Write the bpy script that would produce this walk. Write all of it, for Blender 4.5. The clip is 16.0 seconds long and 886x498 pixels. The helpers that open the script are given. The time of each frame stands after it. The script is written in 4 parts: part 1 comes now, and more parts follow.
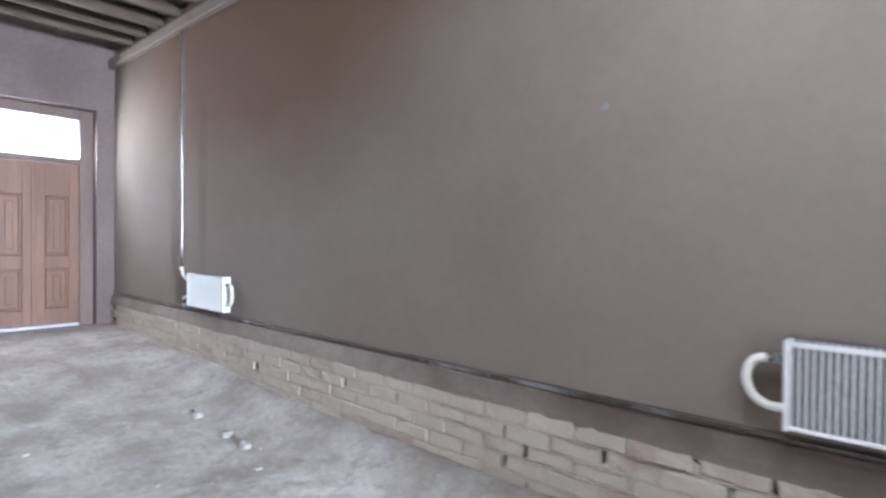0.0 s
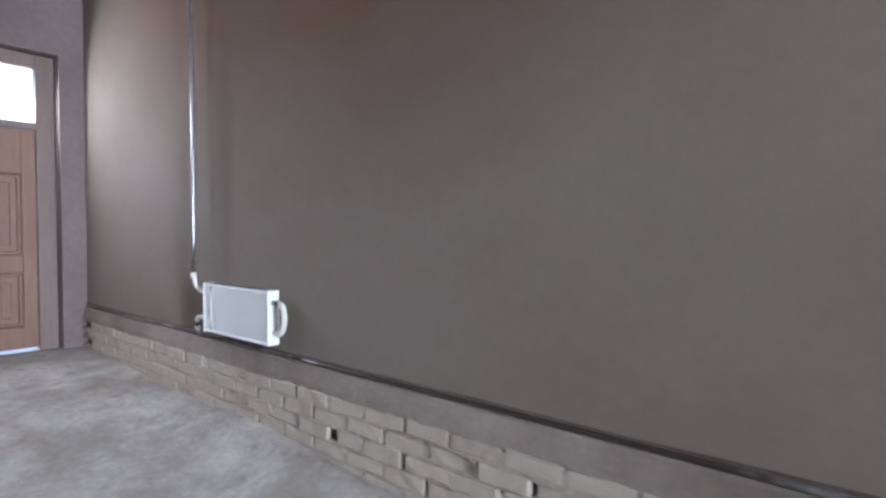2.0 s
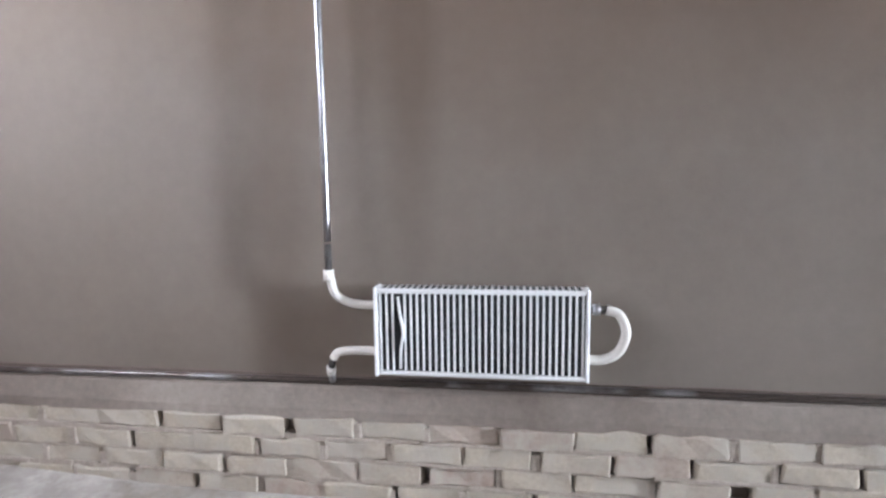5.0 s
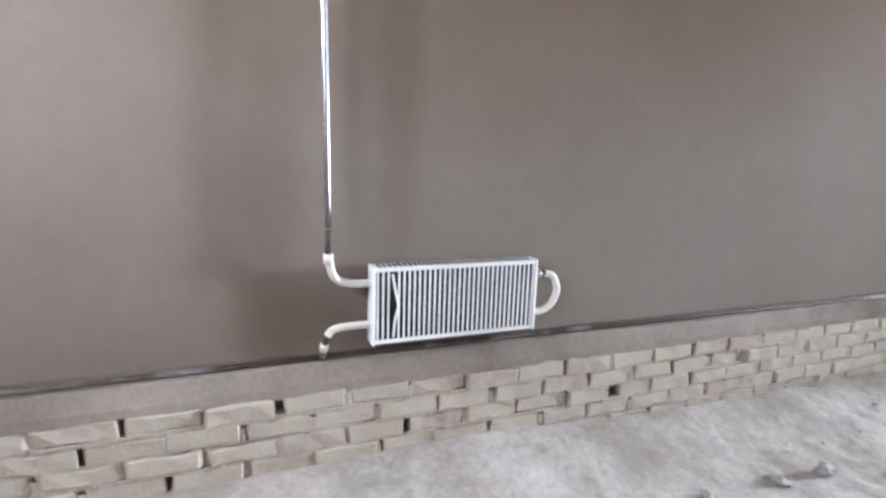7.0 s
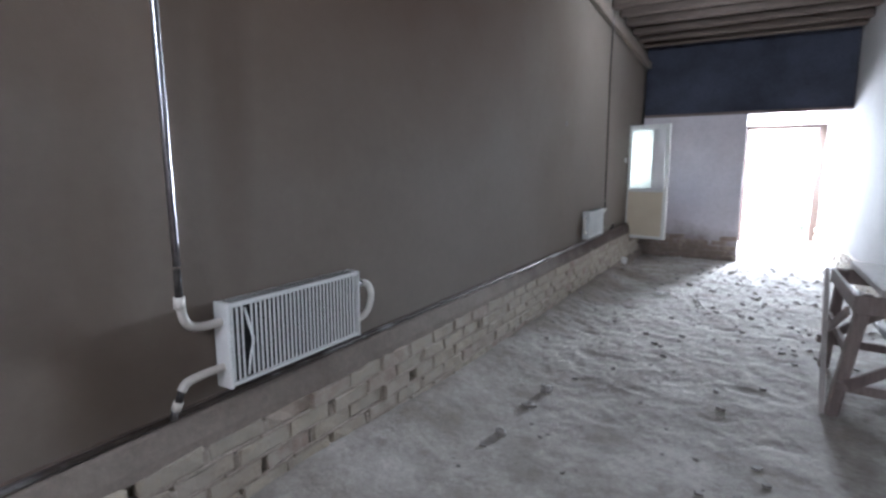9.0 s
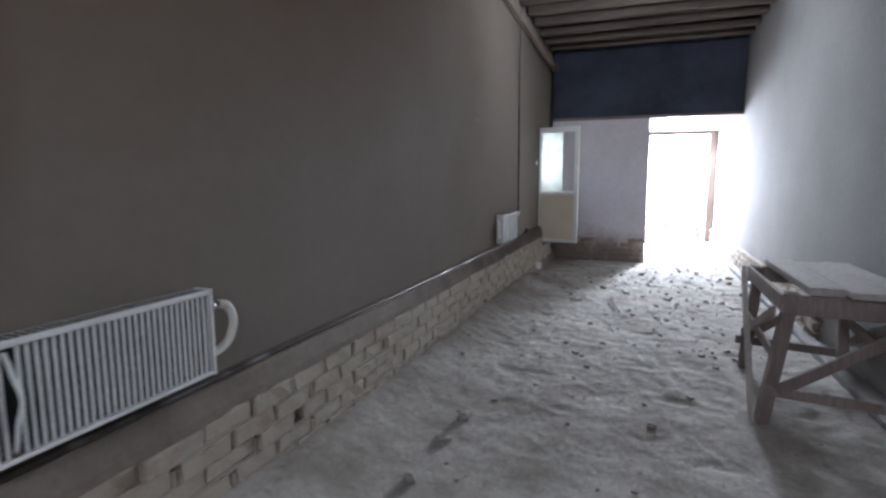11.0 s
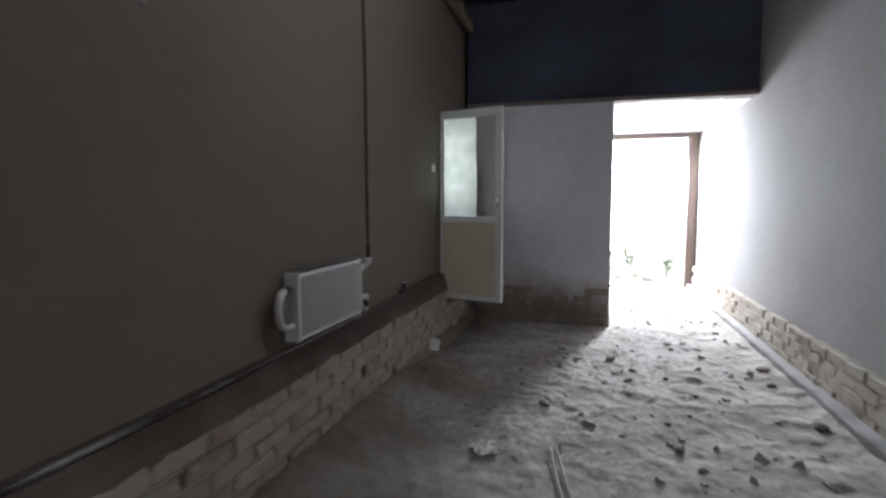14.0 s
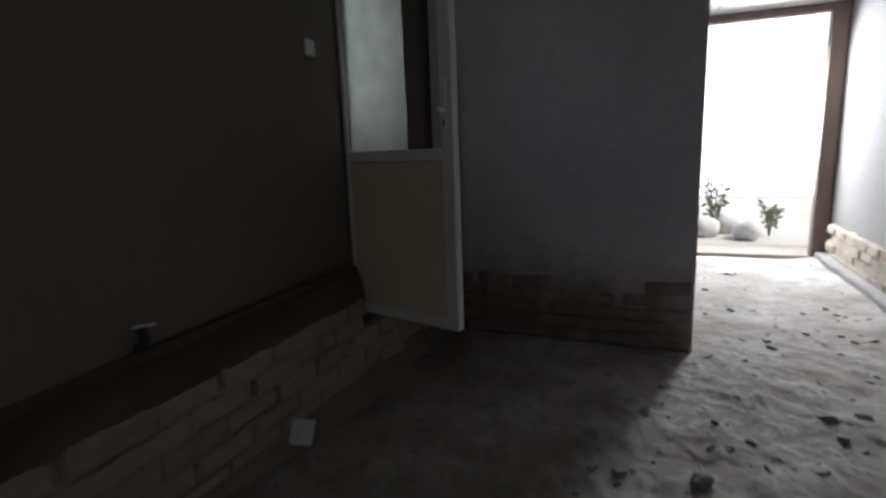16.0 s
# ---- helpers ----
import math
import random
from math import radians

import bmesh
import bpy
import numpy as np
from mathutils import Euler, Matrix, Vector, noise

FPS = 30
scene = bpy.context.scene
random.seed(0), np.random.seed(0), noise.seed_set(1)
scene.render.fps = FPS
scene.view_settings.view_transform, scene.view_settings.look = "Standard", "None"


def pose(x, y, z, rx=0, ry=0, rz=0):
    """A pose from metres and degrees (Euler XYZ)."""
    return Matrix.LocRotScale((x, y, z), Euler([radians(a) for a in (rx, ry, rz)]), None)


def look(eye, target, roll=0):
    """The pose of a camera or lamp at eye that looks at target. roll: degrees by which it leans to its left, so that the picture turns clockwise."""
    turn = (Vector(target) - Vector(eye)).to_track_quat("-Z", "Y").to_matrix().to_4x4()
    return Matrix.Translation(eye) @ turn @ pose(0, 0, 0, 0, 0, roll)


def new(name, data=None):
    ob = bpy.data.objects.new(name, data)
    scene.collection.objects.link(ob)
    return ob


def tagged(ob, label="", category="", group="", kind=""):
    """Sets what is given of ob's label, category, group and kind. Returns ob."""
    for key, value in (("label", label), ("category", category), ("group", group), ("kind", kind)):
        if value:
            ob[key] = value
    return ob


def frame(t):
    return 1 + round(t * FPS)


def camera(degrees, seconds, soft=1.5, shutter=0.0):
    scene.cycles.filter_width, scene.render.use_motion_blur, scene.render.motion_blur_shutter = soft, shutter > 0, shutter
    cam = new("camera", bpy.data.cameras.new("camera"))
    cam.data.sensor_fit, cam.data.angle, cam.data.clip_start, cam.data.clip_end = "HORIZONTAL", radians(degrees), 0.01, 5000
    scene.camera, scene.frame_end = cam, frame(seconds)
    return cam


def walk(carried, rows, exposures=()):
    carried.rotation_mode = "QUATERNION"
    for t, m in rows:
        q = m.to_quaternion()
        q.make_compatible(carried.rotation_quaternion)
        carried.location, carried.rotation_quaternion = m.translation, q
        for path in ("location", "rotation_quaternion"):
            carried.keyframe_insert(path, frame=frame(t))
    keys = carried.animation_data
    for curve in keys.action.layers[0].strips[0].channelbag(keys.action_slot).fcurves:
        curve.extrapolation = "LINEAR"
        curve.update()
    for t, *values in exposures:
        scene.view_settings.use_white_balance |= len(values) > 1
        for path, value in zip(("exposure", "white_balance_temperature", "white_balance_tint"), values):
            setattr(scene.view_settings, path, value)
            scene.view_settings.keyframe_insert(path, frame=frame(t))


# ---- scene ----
cam = camera(80.3, 16.0, soft=2.6, shutter=0.5)
PATH = [
    (0, (0.084, -0.03, 1.344), (-1.244, 1.465, 1.317), 0.6),
    (0.5, (-0.414, 0.065, 1.32), (-1.741, 1.56, 1.287), 0.7),
    (1, (-0.913, 0.204, 1.308), (-2.18, 1.747, 1.192), 0.8),
    (1.5, (-1.369, 0.363, 1.339), (-2.635, 1.906, 1.215), 0.6),
    (2, (-1.828, 0.463, 1.346), (-3.083, 2.019, 1.283), 0.2),
    (2.5, (-2.4, 0.507, 1.339), (-3.649, 2.068, 1.271), 0.1),
    (3, (-2.942, 0.464, 1.356), (-4.148, 2.057, 1.254), 0.4),
    (3.5, (-3.397, 0.444, 1.32), (-4.402, 2.172, 1.247), 1.4),
    (4, (-3.884, 0.446, 1.351), (-4.666, 2.283, 1.221), 1.4),
    (4.2, (-4.082, 0.429, 1.331), (-4.781, 2.297, 1.186), 0.8),
    (6.3, (-5.385, 0.305, 1.411), (-4.923, 2.214, 1.035), 0.6),
    (6.5, (-5.462, 0.264, 1.424), (-4.92, 2.149, 1.033), 1.0),
    (7, (-5.705, 0.207, 1.455), (-4.98, 2.036, 1.096), 1.8),
    (7.5, (-5.939, 0.262, 1.47), (-4.99, 1.987, 1.114), 1.8),
    (8, (-6.024, 0.364, 1.446), (-4.752, 1.871, 1.11), 2.1),
    (8.5, (-6.187, 0.48, 1.442), (-4.629, 1.699, 1.146), 1.2),
    (9, (-6.419, 0.577, 1.481), (-4.705, 1.565, 1.187), 0.1),
    (9.5, (-6.491, 0.599, 1.486), (-4.713, 1.471, 1.21), 0.4),
    (9.7, (-6.49, 0.594, 1.511), (-4.682, 1.401, 1.227), 1.1),
    (12, (-4.884, 0.858, 1.308), (-3.018, 1.53, 1.048), -0.7),
    (12.5, (-4.258, 0.884, 1.34), (-2.386, 1.518, 1.035), -0.8),
    (13, (-3.644, 0.916, 1.332), (-1.733, 1.443, 1.069), -0.5),
    (13.5, (-3.011, 0.909, 1.358), (-1.095, 1.448, 1.162), -0.1),
    (14, (-2.354, 0.878, 1.324), (-0.436, 1.416, 1.154), -0.1),
    (14.5, (-1.656, 0.841, 1.292), (0.245, 1.419, 1.06), -0.6),
    (15, (-0.966, 0.84, 1.264), (0.931, 1.422, 1.014), -0.5),
    (15.5, (-0.296, 0.816, 1.199), (1.561, 1.483, 0.876), -1.5),
    (16, (0.353, 0.869, 1.198), (2.169, 1.623, 0.829), -2.1),
]
EXPOSURES = [(0, 4.2, 5600, 11), (0.5, 4.05, 5600, 11), (1.0, 3.95, 5550, 11), (2.5, 3.72, 5600, 12), (3.5, 3.5, 5650, 12), (4.2, 4.02, 5800, 13), (7, 4.5, 5850, 12), (7.5, 4.5, 5800, 11), (8.0, 4.3, 5650, 10), (8.5, 3.65, 5600, 10), (9.5, 2.72, 5700, 11), (12.0, 2.6, 5800, 11), (12.5, 2.4, 5850, 11), (13, 2.27, 5900, 11), (13.5, 2.03, 5950, 11), (14, 1.74, 6050, 11), (15, 0.75, 6150, 11), (16, -0.2, 6250, 11)]
walk(cam, [(t, look(eye, target, roll)) for t, eye, target, roll in PATH], EXPOSURES)

# ---- world, sun and large lights ----
world = bpy.data.worlds.new("world")
scene.world = world
world.use_nodes = True
wt = world.node_tree
sky = wt.nodes.new("ShaderNodeTexSky")
sky.sky_type = "NISHITA"
sky.sun_disc = False
sky.sun_elevation, sky.sun_rotation = radians(50), radians(176)
wt.links.new(sky.outputs[0], wt.nodes["Background"].inputs[0])
wt.nodes["Background"].inputs[1].default_value = 0.15

sun = new("sun", bpy.data.lights.new("sun", "SUN"))
sun.data.energy, sun.data.angle, sun.data.color = 5.0, radians(0.5), (1.0, 0.95, 0.87)
sun.matrix_world = look((0, 0, 20), (-0.5, 6.6, 12.0))


def opening_lamp(name, eye, target, sx, sy, watts, color):
    """Sky light standing in an opening."""
    d = bpy.data.lights.new(name, "AREA")
    d.shape, d.size, d.size_y, d.energy, d.color = "RECTANGLE", sx, sy, watts, color
    ob = new(name, d)
    ob.matrix_world = look(eye, target)
    return ob


opening_lamp("transom_sky_light", (-7.93, 0.97, 2.62), (-6.93, 0.85, 2.20), 1.85, 0.48, 6.0, (1.0, 0.955, 0.95))
opening_lamp("exit_sky_light", (6.78, -0.10, 1.62), (5.78, -0.10, 1.00), 0.52, 1.30, 138, (0.94, 0.97, 1.0))
# the last lamp is added, narrowed to backlight only the leaf's film
opening_lamp("film_back_light", (2.90, 2.44, 1.69), (2.55, 2.10, 1.68), 0.30, 0.80, 0.85, (0.94, 1.0, 0.97)).data.spread = radians(70)

bulb_light = new("bulb_light", bpy.data.lights.new("bulb_light", "POINT"))
bulb_light.data.energy, bulb_light.data.shadow_soft_size, bulb_light.data.color = 8.0, 0.05, (0.93, 0.97, 1.0)
bulb_light.location = (-0.10, 0.77, 3.20)

# ---- materials ----


def ramp_colors(nt, fac, stops):
    r = nt.nodes.new("ShaderNodeValToRGB")
    r.color_ramp.elements[0].position, r.color_ramp.elements[0].color = stops[0][0], (*stops[0][1], 1)
    r.color_ramp.elements[1].position, r.color_ramp.elements[1].color = stops[-1][0], (*stops[-1][1], 1)
    for p, c in stops[1:-1]:
        r.color_ramp.elements.new(p).color = (*c, 1)
    nt.links.new(fac, r.inputs[0])
    return r.outputs[0]


def noise_tex(nt, scale, detail=4.0, stretch=(1, 1, 1), rough=0.55):
    geo = nt.nodes.new("ShaderNodeNewGeometry")
    mp = nt.nodes.new("ShaderNodeMapping")
    mp.inputs["Scale"].default_value = stretch
    nt.links.new(geo.outputs["Position"], mp.inputs["Vector"])
    n = nt.nodes.new("ShaderNodeTexNoise")
    n.inputs["Scale"].default_value, n.inputs["Detail"].default_value, n.inputs["Roughness"].default_value = scale, detail, rough
    nt.links.new(mp.outputs[0], n.inputs["Vector"])
    return n.outputs["Fac"]


def mix(nt, fac, a, b, mode="MIX"):
    m = nt.nodes.new("ShaderNodeMix")
    m.data_type, m.blend_type = "RGBA", mode
    for sock, v in ((m.inputs[0], fac), (m.inputs[6], a), (m.inputs[7], b)):
        if hasattr(v, "is_output"):
            nt.links.new(v, sock)
        elif isinstance(v, tuple):
            sock.default_value = (*v, 1)
        else:
            sock.default_value = v
    return m.outputs[2]


def surface(name, big, small, big_scale=0.8, small_scale=14.0, rough=0.9, bump=0.3, bump_scale=60.0, dist=0.01, metal=0.0, stretch=(1, 1, 1), per_object=None, spec=0.3):
    """A surface with large stains (big stops), fine grain (small: strength) and relief."""
    m = bpy.data.materials.new(name)
    m.use_nodes = True
    nt = m.node_tree
    b = nt.nodes["Principled BSDF"]
    col = ramp_colors(nt, noise_tex(nt, big_scale, 5.0, stretch), big)
    if per_object:
        info = nt.nodes.new("ShaderNodeObjectInfo")
        col = mix(nt, 0.65, col, ramp_colors(nt, info.outputs["Random"], per_object))
    grain = ramp_colors(nt, noise_tex(nt, small_scale, 6.0, stretch, 0.65), [(0.25, (1 - small,) * 3), (0.75, (1 + small * 0.6,) * 3)])
    col = mix(nt, 1.0, col, grain, "MULTIPLY")
    nt.links.new(col, b.inputs["Base Color"])
    b.inputs["Roughness"].default_value, b.inputs["Metallic"].default_value = rough, metal
    b.inputs["Specular IOR Level"].default_value = spec
    if bump:
        bp = nt.nodes.new("ShaderNodeBump")
        bp.inputs["Strength"].default_value, bp.inputs["Distance"].default_value = bump, dist
        nt.links.new(noise_tex(nt, bump_scale, 6.0, stretch, 0.7), bp.inputs["Height"])
        nt.links.new(bp.outputs[0], b.inputs["Normal"])
    return m


PLASTER = surface("clay_plaster", [(0.30, (0.164, 0.136, 0.110)), (0.44, (0.184, 0.155, 0.128)), (0.58, (0.199, 0.171, 0.143)), (0.75, (0.191, 0.167, 0.143))], 0.06, 0.45, 22, 0.92, 0.22, 70, 0.006)


def stain_and_shade(m, spots, color, wobble=0.45, scale=2.2):
    """Brown stains and painted shade with ragged edges on a surface. spots: centre, reach, strength."""
    nt = m.node_tree
    b = nt.nodes["Principled BSDF"]
    col = b.inputs["Base Color"].links[0].from_socket
    geo = nt.nodes.new("ShaderNodeNewGeometry")
    ragged = noise_tex(nt, scale, 5.0)
    for centre, reach, k in spots:
        mp = nt.nodes.new("ShaderNodeMapping")
        mp.vector_type = "TEXTURE"
        mp.inputs["Location"].default_value, mp.inputs["Scale"].default_value = centre, reach
        nt.links.new(geo.outputs["Position"], mp.inputs["Vector"])
        ln = nt.nodes.new("ShaderNodeVectorMath")
        ln.operation = "LENGTH"
        nt.links.new(mp.outputs[0], ln.inputs[0])
        ad = nt.nodes.new("ShaderNodeMath")
        ad.operation, ad.inputs[2].default_value = "MULTIPLY_ADD", -0.5 * wobble
        ad.inputs[1].default_value = wobble * 2
        nt.links.new(ragged, ad.inputs[0])
        sm = nt.nodes.new("ShaderNodeMath")
        sm.operation = "ADD"
        nt.links.new(ln.outputs["Value"], sm.inputs[0])
        nt.links.new(ad.outputs[0], sm.inputs[1])
        f = ramp_colors(nt, sm.outputs[0], [(0.45, (k, k, k)), (1.08, (0.0, 0.0, 0.0))])
        col = mix(nt, f, col, color)
    nt.links.new(col, b.inputs["Base Color"])


stain_and_shade(PLASTER, [((-4.2, 2.25, 3.15), (4.2, 4.0, 1.95), 0.9), ((-2.6, 2.25, 3.3), (1.5, 4.0, 1.1), 0.5)], (0.118, 0.068, 0.041), 0.22, 0.8)
# the last two spots paint the return bends' shadows; the others are plaster stains
stain_and_shade(PLASTER, [((-5.47, 2.25, 0.80), (0.42, 4.0, 0.30), 0.38), ((-5.60, 2.25, 1.3), (0.20, 4.0, 1.1), 0.30), ((-5.09, 2.25, 2.0), (0.15, 4.0, 1.3), 0.40), ((-4.40, 2.25, 0.82), (0.22, 4.0, 0.22), 0.30), ((-0.30, 2.25, 0.80), (0.20, 4.0, 0.20), 0.75)], (0.095, 0.066, 0.047), 0.25, 1.6)
PLASTER_GREY = surface("grey_plaster", [(0.3, (0.246, 0.234, 0.230)), (0.7, (0.312, 0.299, 0.299))], 0.12, 0.8, 20, 0.9, 0.3, 60, 0.006)
PLASTER_WEST = surface("stained_plaster", [(0.3, (0.147, 0.114, 0.107)), (0.7, (0.223, 0.180, 0.172))], 0.15, 0.9, 20, 0.92, 0.35, 60, 0.006)
PLASTER_LILAC = surface("pale_lilac_plaster", [(0.3, (0.505, 0.475, 0.508)), (0.7, (0.637, 0.605, 0.647))], 0.12, 0.8, 20, 0.9, 0.3, 60, 0.006)
CEMENT = surface("cement", [(0.3, (0.26, 0.225, 0.19)), (0.7, (0.37, 0.335, 0.295))], 0.18, 2.2, 35, 0.92, 0.6, 45, 0.01)
MORTAR = surface("mortar", [(0.3, (0.330, 0.287, 0.237)), (0.7, (0.431, 0.379, 0.326))], 0.25, 4, 50, 0.95, 0.8, 60, 0.012)
LEDGE = surface("brown_ledge_cement", [(0.3, (0.19, 0.158, 0.132)), (0.7, (0.29, 0.252, 0.218))], 0.18, 2.0, 35, 0.92, 0.5, 45, 0.008)
stain_and_shade(LEDGE, [((0.9, 2.24, 0.62), (5.0, 4.0, 0.34), 0.95)], (0.075, 0.055, 0.046))
MUD_SHADE = surface("shaded_mud", [(0.3, (0.079, 0.058, 0.047)), (0.7, (0.128, 0.101, 0.084))], 0.2, 2.0, 35, 0.9, 0.5, 45, 0.008)
BRICK = surface("pale_brick", [(0.3, (0.361, 0.317, 0.254)), (0.7, (0.455, 0.407, 0.327))], 0.2, 7, 60, 0.92, 0.6, 70, 0.008, per_object=[(0.0, (0.479, 0.423, 0.338)), (0.5, (0.447, 0.392, 0.318)), (0.75, (0.393, 0.325, 0.275)), (1.0, (0.306, 0.216, 0.190))])


def smear(m, color, scale, low, high):
    """Patches of another colour over a surface, such as mortar smears."""
    nt = m.node_tree
    b = nt.nodes["Principled BSDF"]
    col = b.inputs["Base Color"].links[0].from_socket
    f = ramp_colors(nt, noise_tex(nt, scale, 6.0, rough=0.65), [(low, (0.0, 0.0, 0.0)), (high, (0.9, 0.9, 0.9))])
    nt.links.new(mix(nt, f, col, color), b.inputs["Base Color"])


smear(BRICK, (0.41, 0.375, 0.32), 8.0, 0.42, 0.60)
stain_and_shade(BRICK, [((3.58, 1.5, 0.1), (0.6, 3.4, 1.3), 0.92)], (0.200, 0.155, 0.130), 0.7, 5.0)
stain_and_shade(PLASTER_LILAC, [((3.575, 1.55, 0.10), (0.6, 3.0, 0.62), 0.95)], (0.200, 0.158, 0.134), 0.5, 3.0)
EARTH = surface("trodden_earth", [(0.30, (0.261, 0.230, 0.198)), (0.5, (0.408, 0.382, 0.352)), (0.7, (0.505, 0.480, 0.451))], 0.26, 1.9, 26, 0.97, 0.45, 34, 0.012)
smear(EARTH, (0.245, 0.225, 0.200), 3.0, 0.48, 0.70)
smear(EARTH, (0.225, 0.203, 0.178), 8.0, 0.54, 0.72)
# brown soil along the plinth, with the partition's shadow partly painted into it
stain_and_shade(EARTH, [((0.2, 2.45, 0.0), (6.0, 1.0, 2.0), 0.75)], (0.125, 0.093, 0.070), 0.5, 1.7)
CLOD_DARK = surface("brown_clod", [(0.3, (0.172, 0.140, 0.115)), (0.7, (0.287, 0.247, 0.218))], 0.25, 9, 45, 0.96, 0.6, 60, 0.008)
EARTH_CLOD = surface("earth_clod", [(0.3, (0.26, 0.235, 0.215)), (0.7, (0.42, 0.40, 0.385))], 0.25, 9, 45, 0.96, 0.6, 60, 0.008)
RUBBLE = surface("rubble", [(0.3, (0.302, 0.288, 0.270)), (0.7, (0.432, 0.418, 0.403))], 0.2, 20, 60, 0.95, 0.5, 60, 0.006)
# the loft's darkness and a blue haze are painted into this colour
LOFT_SHADE = surface("loft_shade_and_haze", [(0.3, (0.034, 0.038, 0.055)), (0.7, (0.070, 0.078, 0.112))], 0.2, 1.5, 25, 0.85, 0.3, 40, 0.006)
OLD_TIMBER = surface("old_timber", [(0.3, (0.075, 0.055, 0.045)), (0.7, (0.16, 0.125, 0.105))], 0.3, 3, 30, 0.85, 0.5, 40, 0.006, stretch=(1, 0.15, 1))
CEIL_BOARD = surface("ceiling_board", [(0.3, (0.10, 0.08, 0.07)), (0.7, (0.20, 0.165, 0.15))], 0.3, 2, 30, 0.85, 0.4, 40, 0.006, stretch=(0.15, 1, 1))
PLATE_TIMBER = surface("plate_timber", [(0.3, (0.17, 0.135, 0.11)), (0.7, (0.27, 0.225, 0.19))], 0.25, 2.5, 30, 0.85, 0.4, 40, 0.006, stretch=(0.15, 1, 1))
TRESTLE_WOOD = surface("weathered_wood", [(0.3, (0.20, 0.165, 0.155)), (0.7, (0.36, 0.31, 0.29))], 0.3, 4, 40, 0.85, 0.5, 50, 0.005, stretch=(1, 1, 0.25), per_object=[(0.0, (0.14, 0.10, 0.09)), (1.0, (0.40, 0.34, 0.32))])
PLANK_WOOD = surface("dusty_plank", [(0.3, (0.40, 0.37, 0.35)), (0.7, (0.56, 0.53, 0.51))], 0.2, 3, 40, 0.85, 0.4, 50, 0.004, stretch=(0.25, 1, 1))
DOOR_WOOD = surface("door_wood", [(0.3, (0.143, 0.071, 0.043)), (0.7, (0.222, 0.117, 0.073))], 0.2, 3.5, 40, 0.5, 0.2, 50, 0.003, stretch=(1, 1, 0.12), spec=0.5)
FRAME_WOOD = surface("brown_frame_wood", [(0.3, (0.122, 0.083, 0.069)), (0.7, (0.194, 0.139, 0.119))], 0.2, 3.5, 40, 0.55, 0.2, 50, 0.003, stretch=(1, 1, 0.12), spec=0.5)
WHITE_PAINT = surface("white_enamel", [(0.3, (0.68, 0.70, 0.69)), (0.7, (0.78, 0.79, 0.78))], 0.06, 6, 60, 0.38, 0.12, 60, 0.002, spec=0.5)
PIPE_PAINT = surface("cream_pipe_paint", [(0.3, (0.62, 0.60, 0.55)), (0.7, (0.74, 0.72, 0.67))], 0.08, 9, 60, 0.4, 0.15, 60, 0.002, spec=0.5)
GALVANISED = surface("galvanised_steel", [(0.3, (0.260, 0.260, 0.271)), (0.7, (0.384, 0.384, 0.397))], 0.25, 12, 50, 0.28, 0.08, 60, 0.002, metal=1.0)
# dirty steel whose bright patches paint in the glints along the pipes
DIRT_GLINT_STEEL = surface("dirty_glint_steel", [(0.52, (0.085, 0.070, 0.060)), (0.66, (0.50, 0.50, 0.51))], 0.3, 1.3, 50, 0.30, 0.08, 60, 0.002, metal=0.55)
BLACK_TAPE = surface("dark_fitting", [(0.3, (0.03, 0.028, 0.026)), (0.7, (0.07, 0.065, 0.06))], 0.2, 20, 60, 0.6, 0.1, 60, 0.002)
GAP_SHADE = surface("fin_gap_shade", [(0.3, (0.014, 0.017, 0.019)), (0.7, (0.030, 0.035, 0.037))], 0.2, 15, 60, 0.6, 0.1, 60, 0.002)
PVC = surface("white_pvc", [(0.3, (0.70, 0.70, 0.68)), (0.7, (0.80, 0.80, 0.78))], 0.06, 3, 40, 0.35, 0.05, 60, 0.001, spec=0.5)
PVC_CREAM = surface("cream_door_panel", [(0.3, (0.64, 0.56, 0.43)), (0.7, (0.71, 0.63, 0.50))], 0.05, 2, 40, 0.4, 0.05, 60, 0.001, spec=0.5)
PASSAGE_CEIL = surface("white_ceiling_panel", [(0.3, (0.595, 0.586, 0.561)), (0.7, (0.680, 0.671, 0.654))], 0.05, 2, 30, 0.3, 0.05, 40, 0.002, spec=0.5)
PAPER = surface("paper_scrap", [(0.3, (0.66, 0.65, 0.63)), (0.7, (0.78, 0.77, 0.75))], 0.1, 15, 60, 0.8, 0.2, 60, 0.002)
PALE_STONE = surface("pale_stone", [(0.3, (0.50, 0.48, 0.45)), (0.7, (0.66, 0.64, 0.60))], 0.15, 6, 40, 0.9, 0.5, 30, 0.01)
YARD = surface("yard_ground", [(0.3, (0.46, 0.43, 0.38)), (0.7, (0.58, 0.55, 0.50))], 0.2, 0.6, 12, 0.95, 0.5, 25, 0.02)
LEAF = surface("leaf", [(0.3, (0.153, 0.192, 0.128)), (0.7, (0.255, 0.304, 0.221))], 0.2, 8, 40, 0.6, 0.1, 60, 0.002)
STEM = surface("stem", [(0.3, (0.12, 0.11, 0.07)), (0.7, (0.20, 0.18, 0.12))], 0.2, 8, 40, 0.8, 0.2, 60, 0.002)


def glass(name, rough=0.02, color=(0.95, 0.97, 0.96)):
    m = bpy.data.materials.new(name)
    m.use_nodes = True
    b = m.node_tree.nodes["Principled BSDF"]
    b.inputs["Base Color"].default_value = (*color, 1)
    b.inputs["Transmission Weight"].default_value, b.inputs["Roughness"].default_value, b.inputs["IOR"].default_value = 1.0, rough, 1.45
    return m


GLASS = glass("clear_glass")


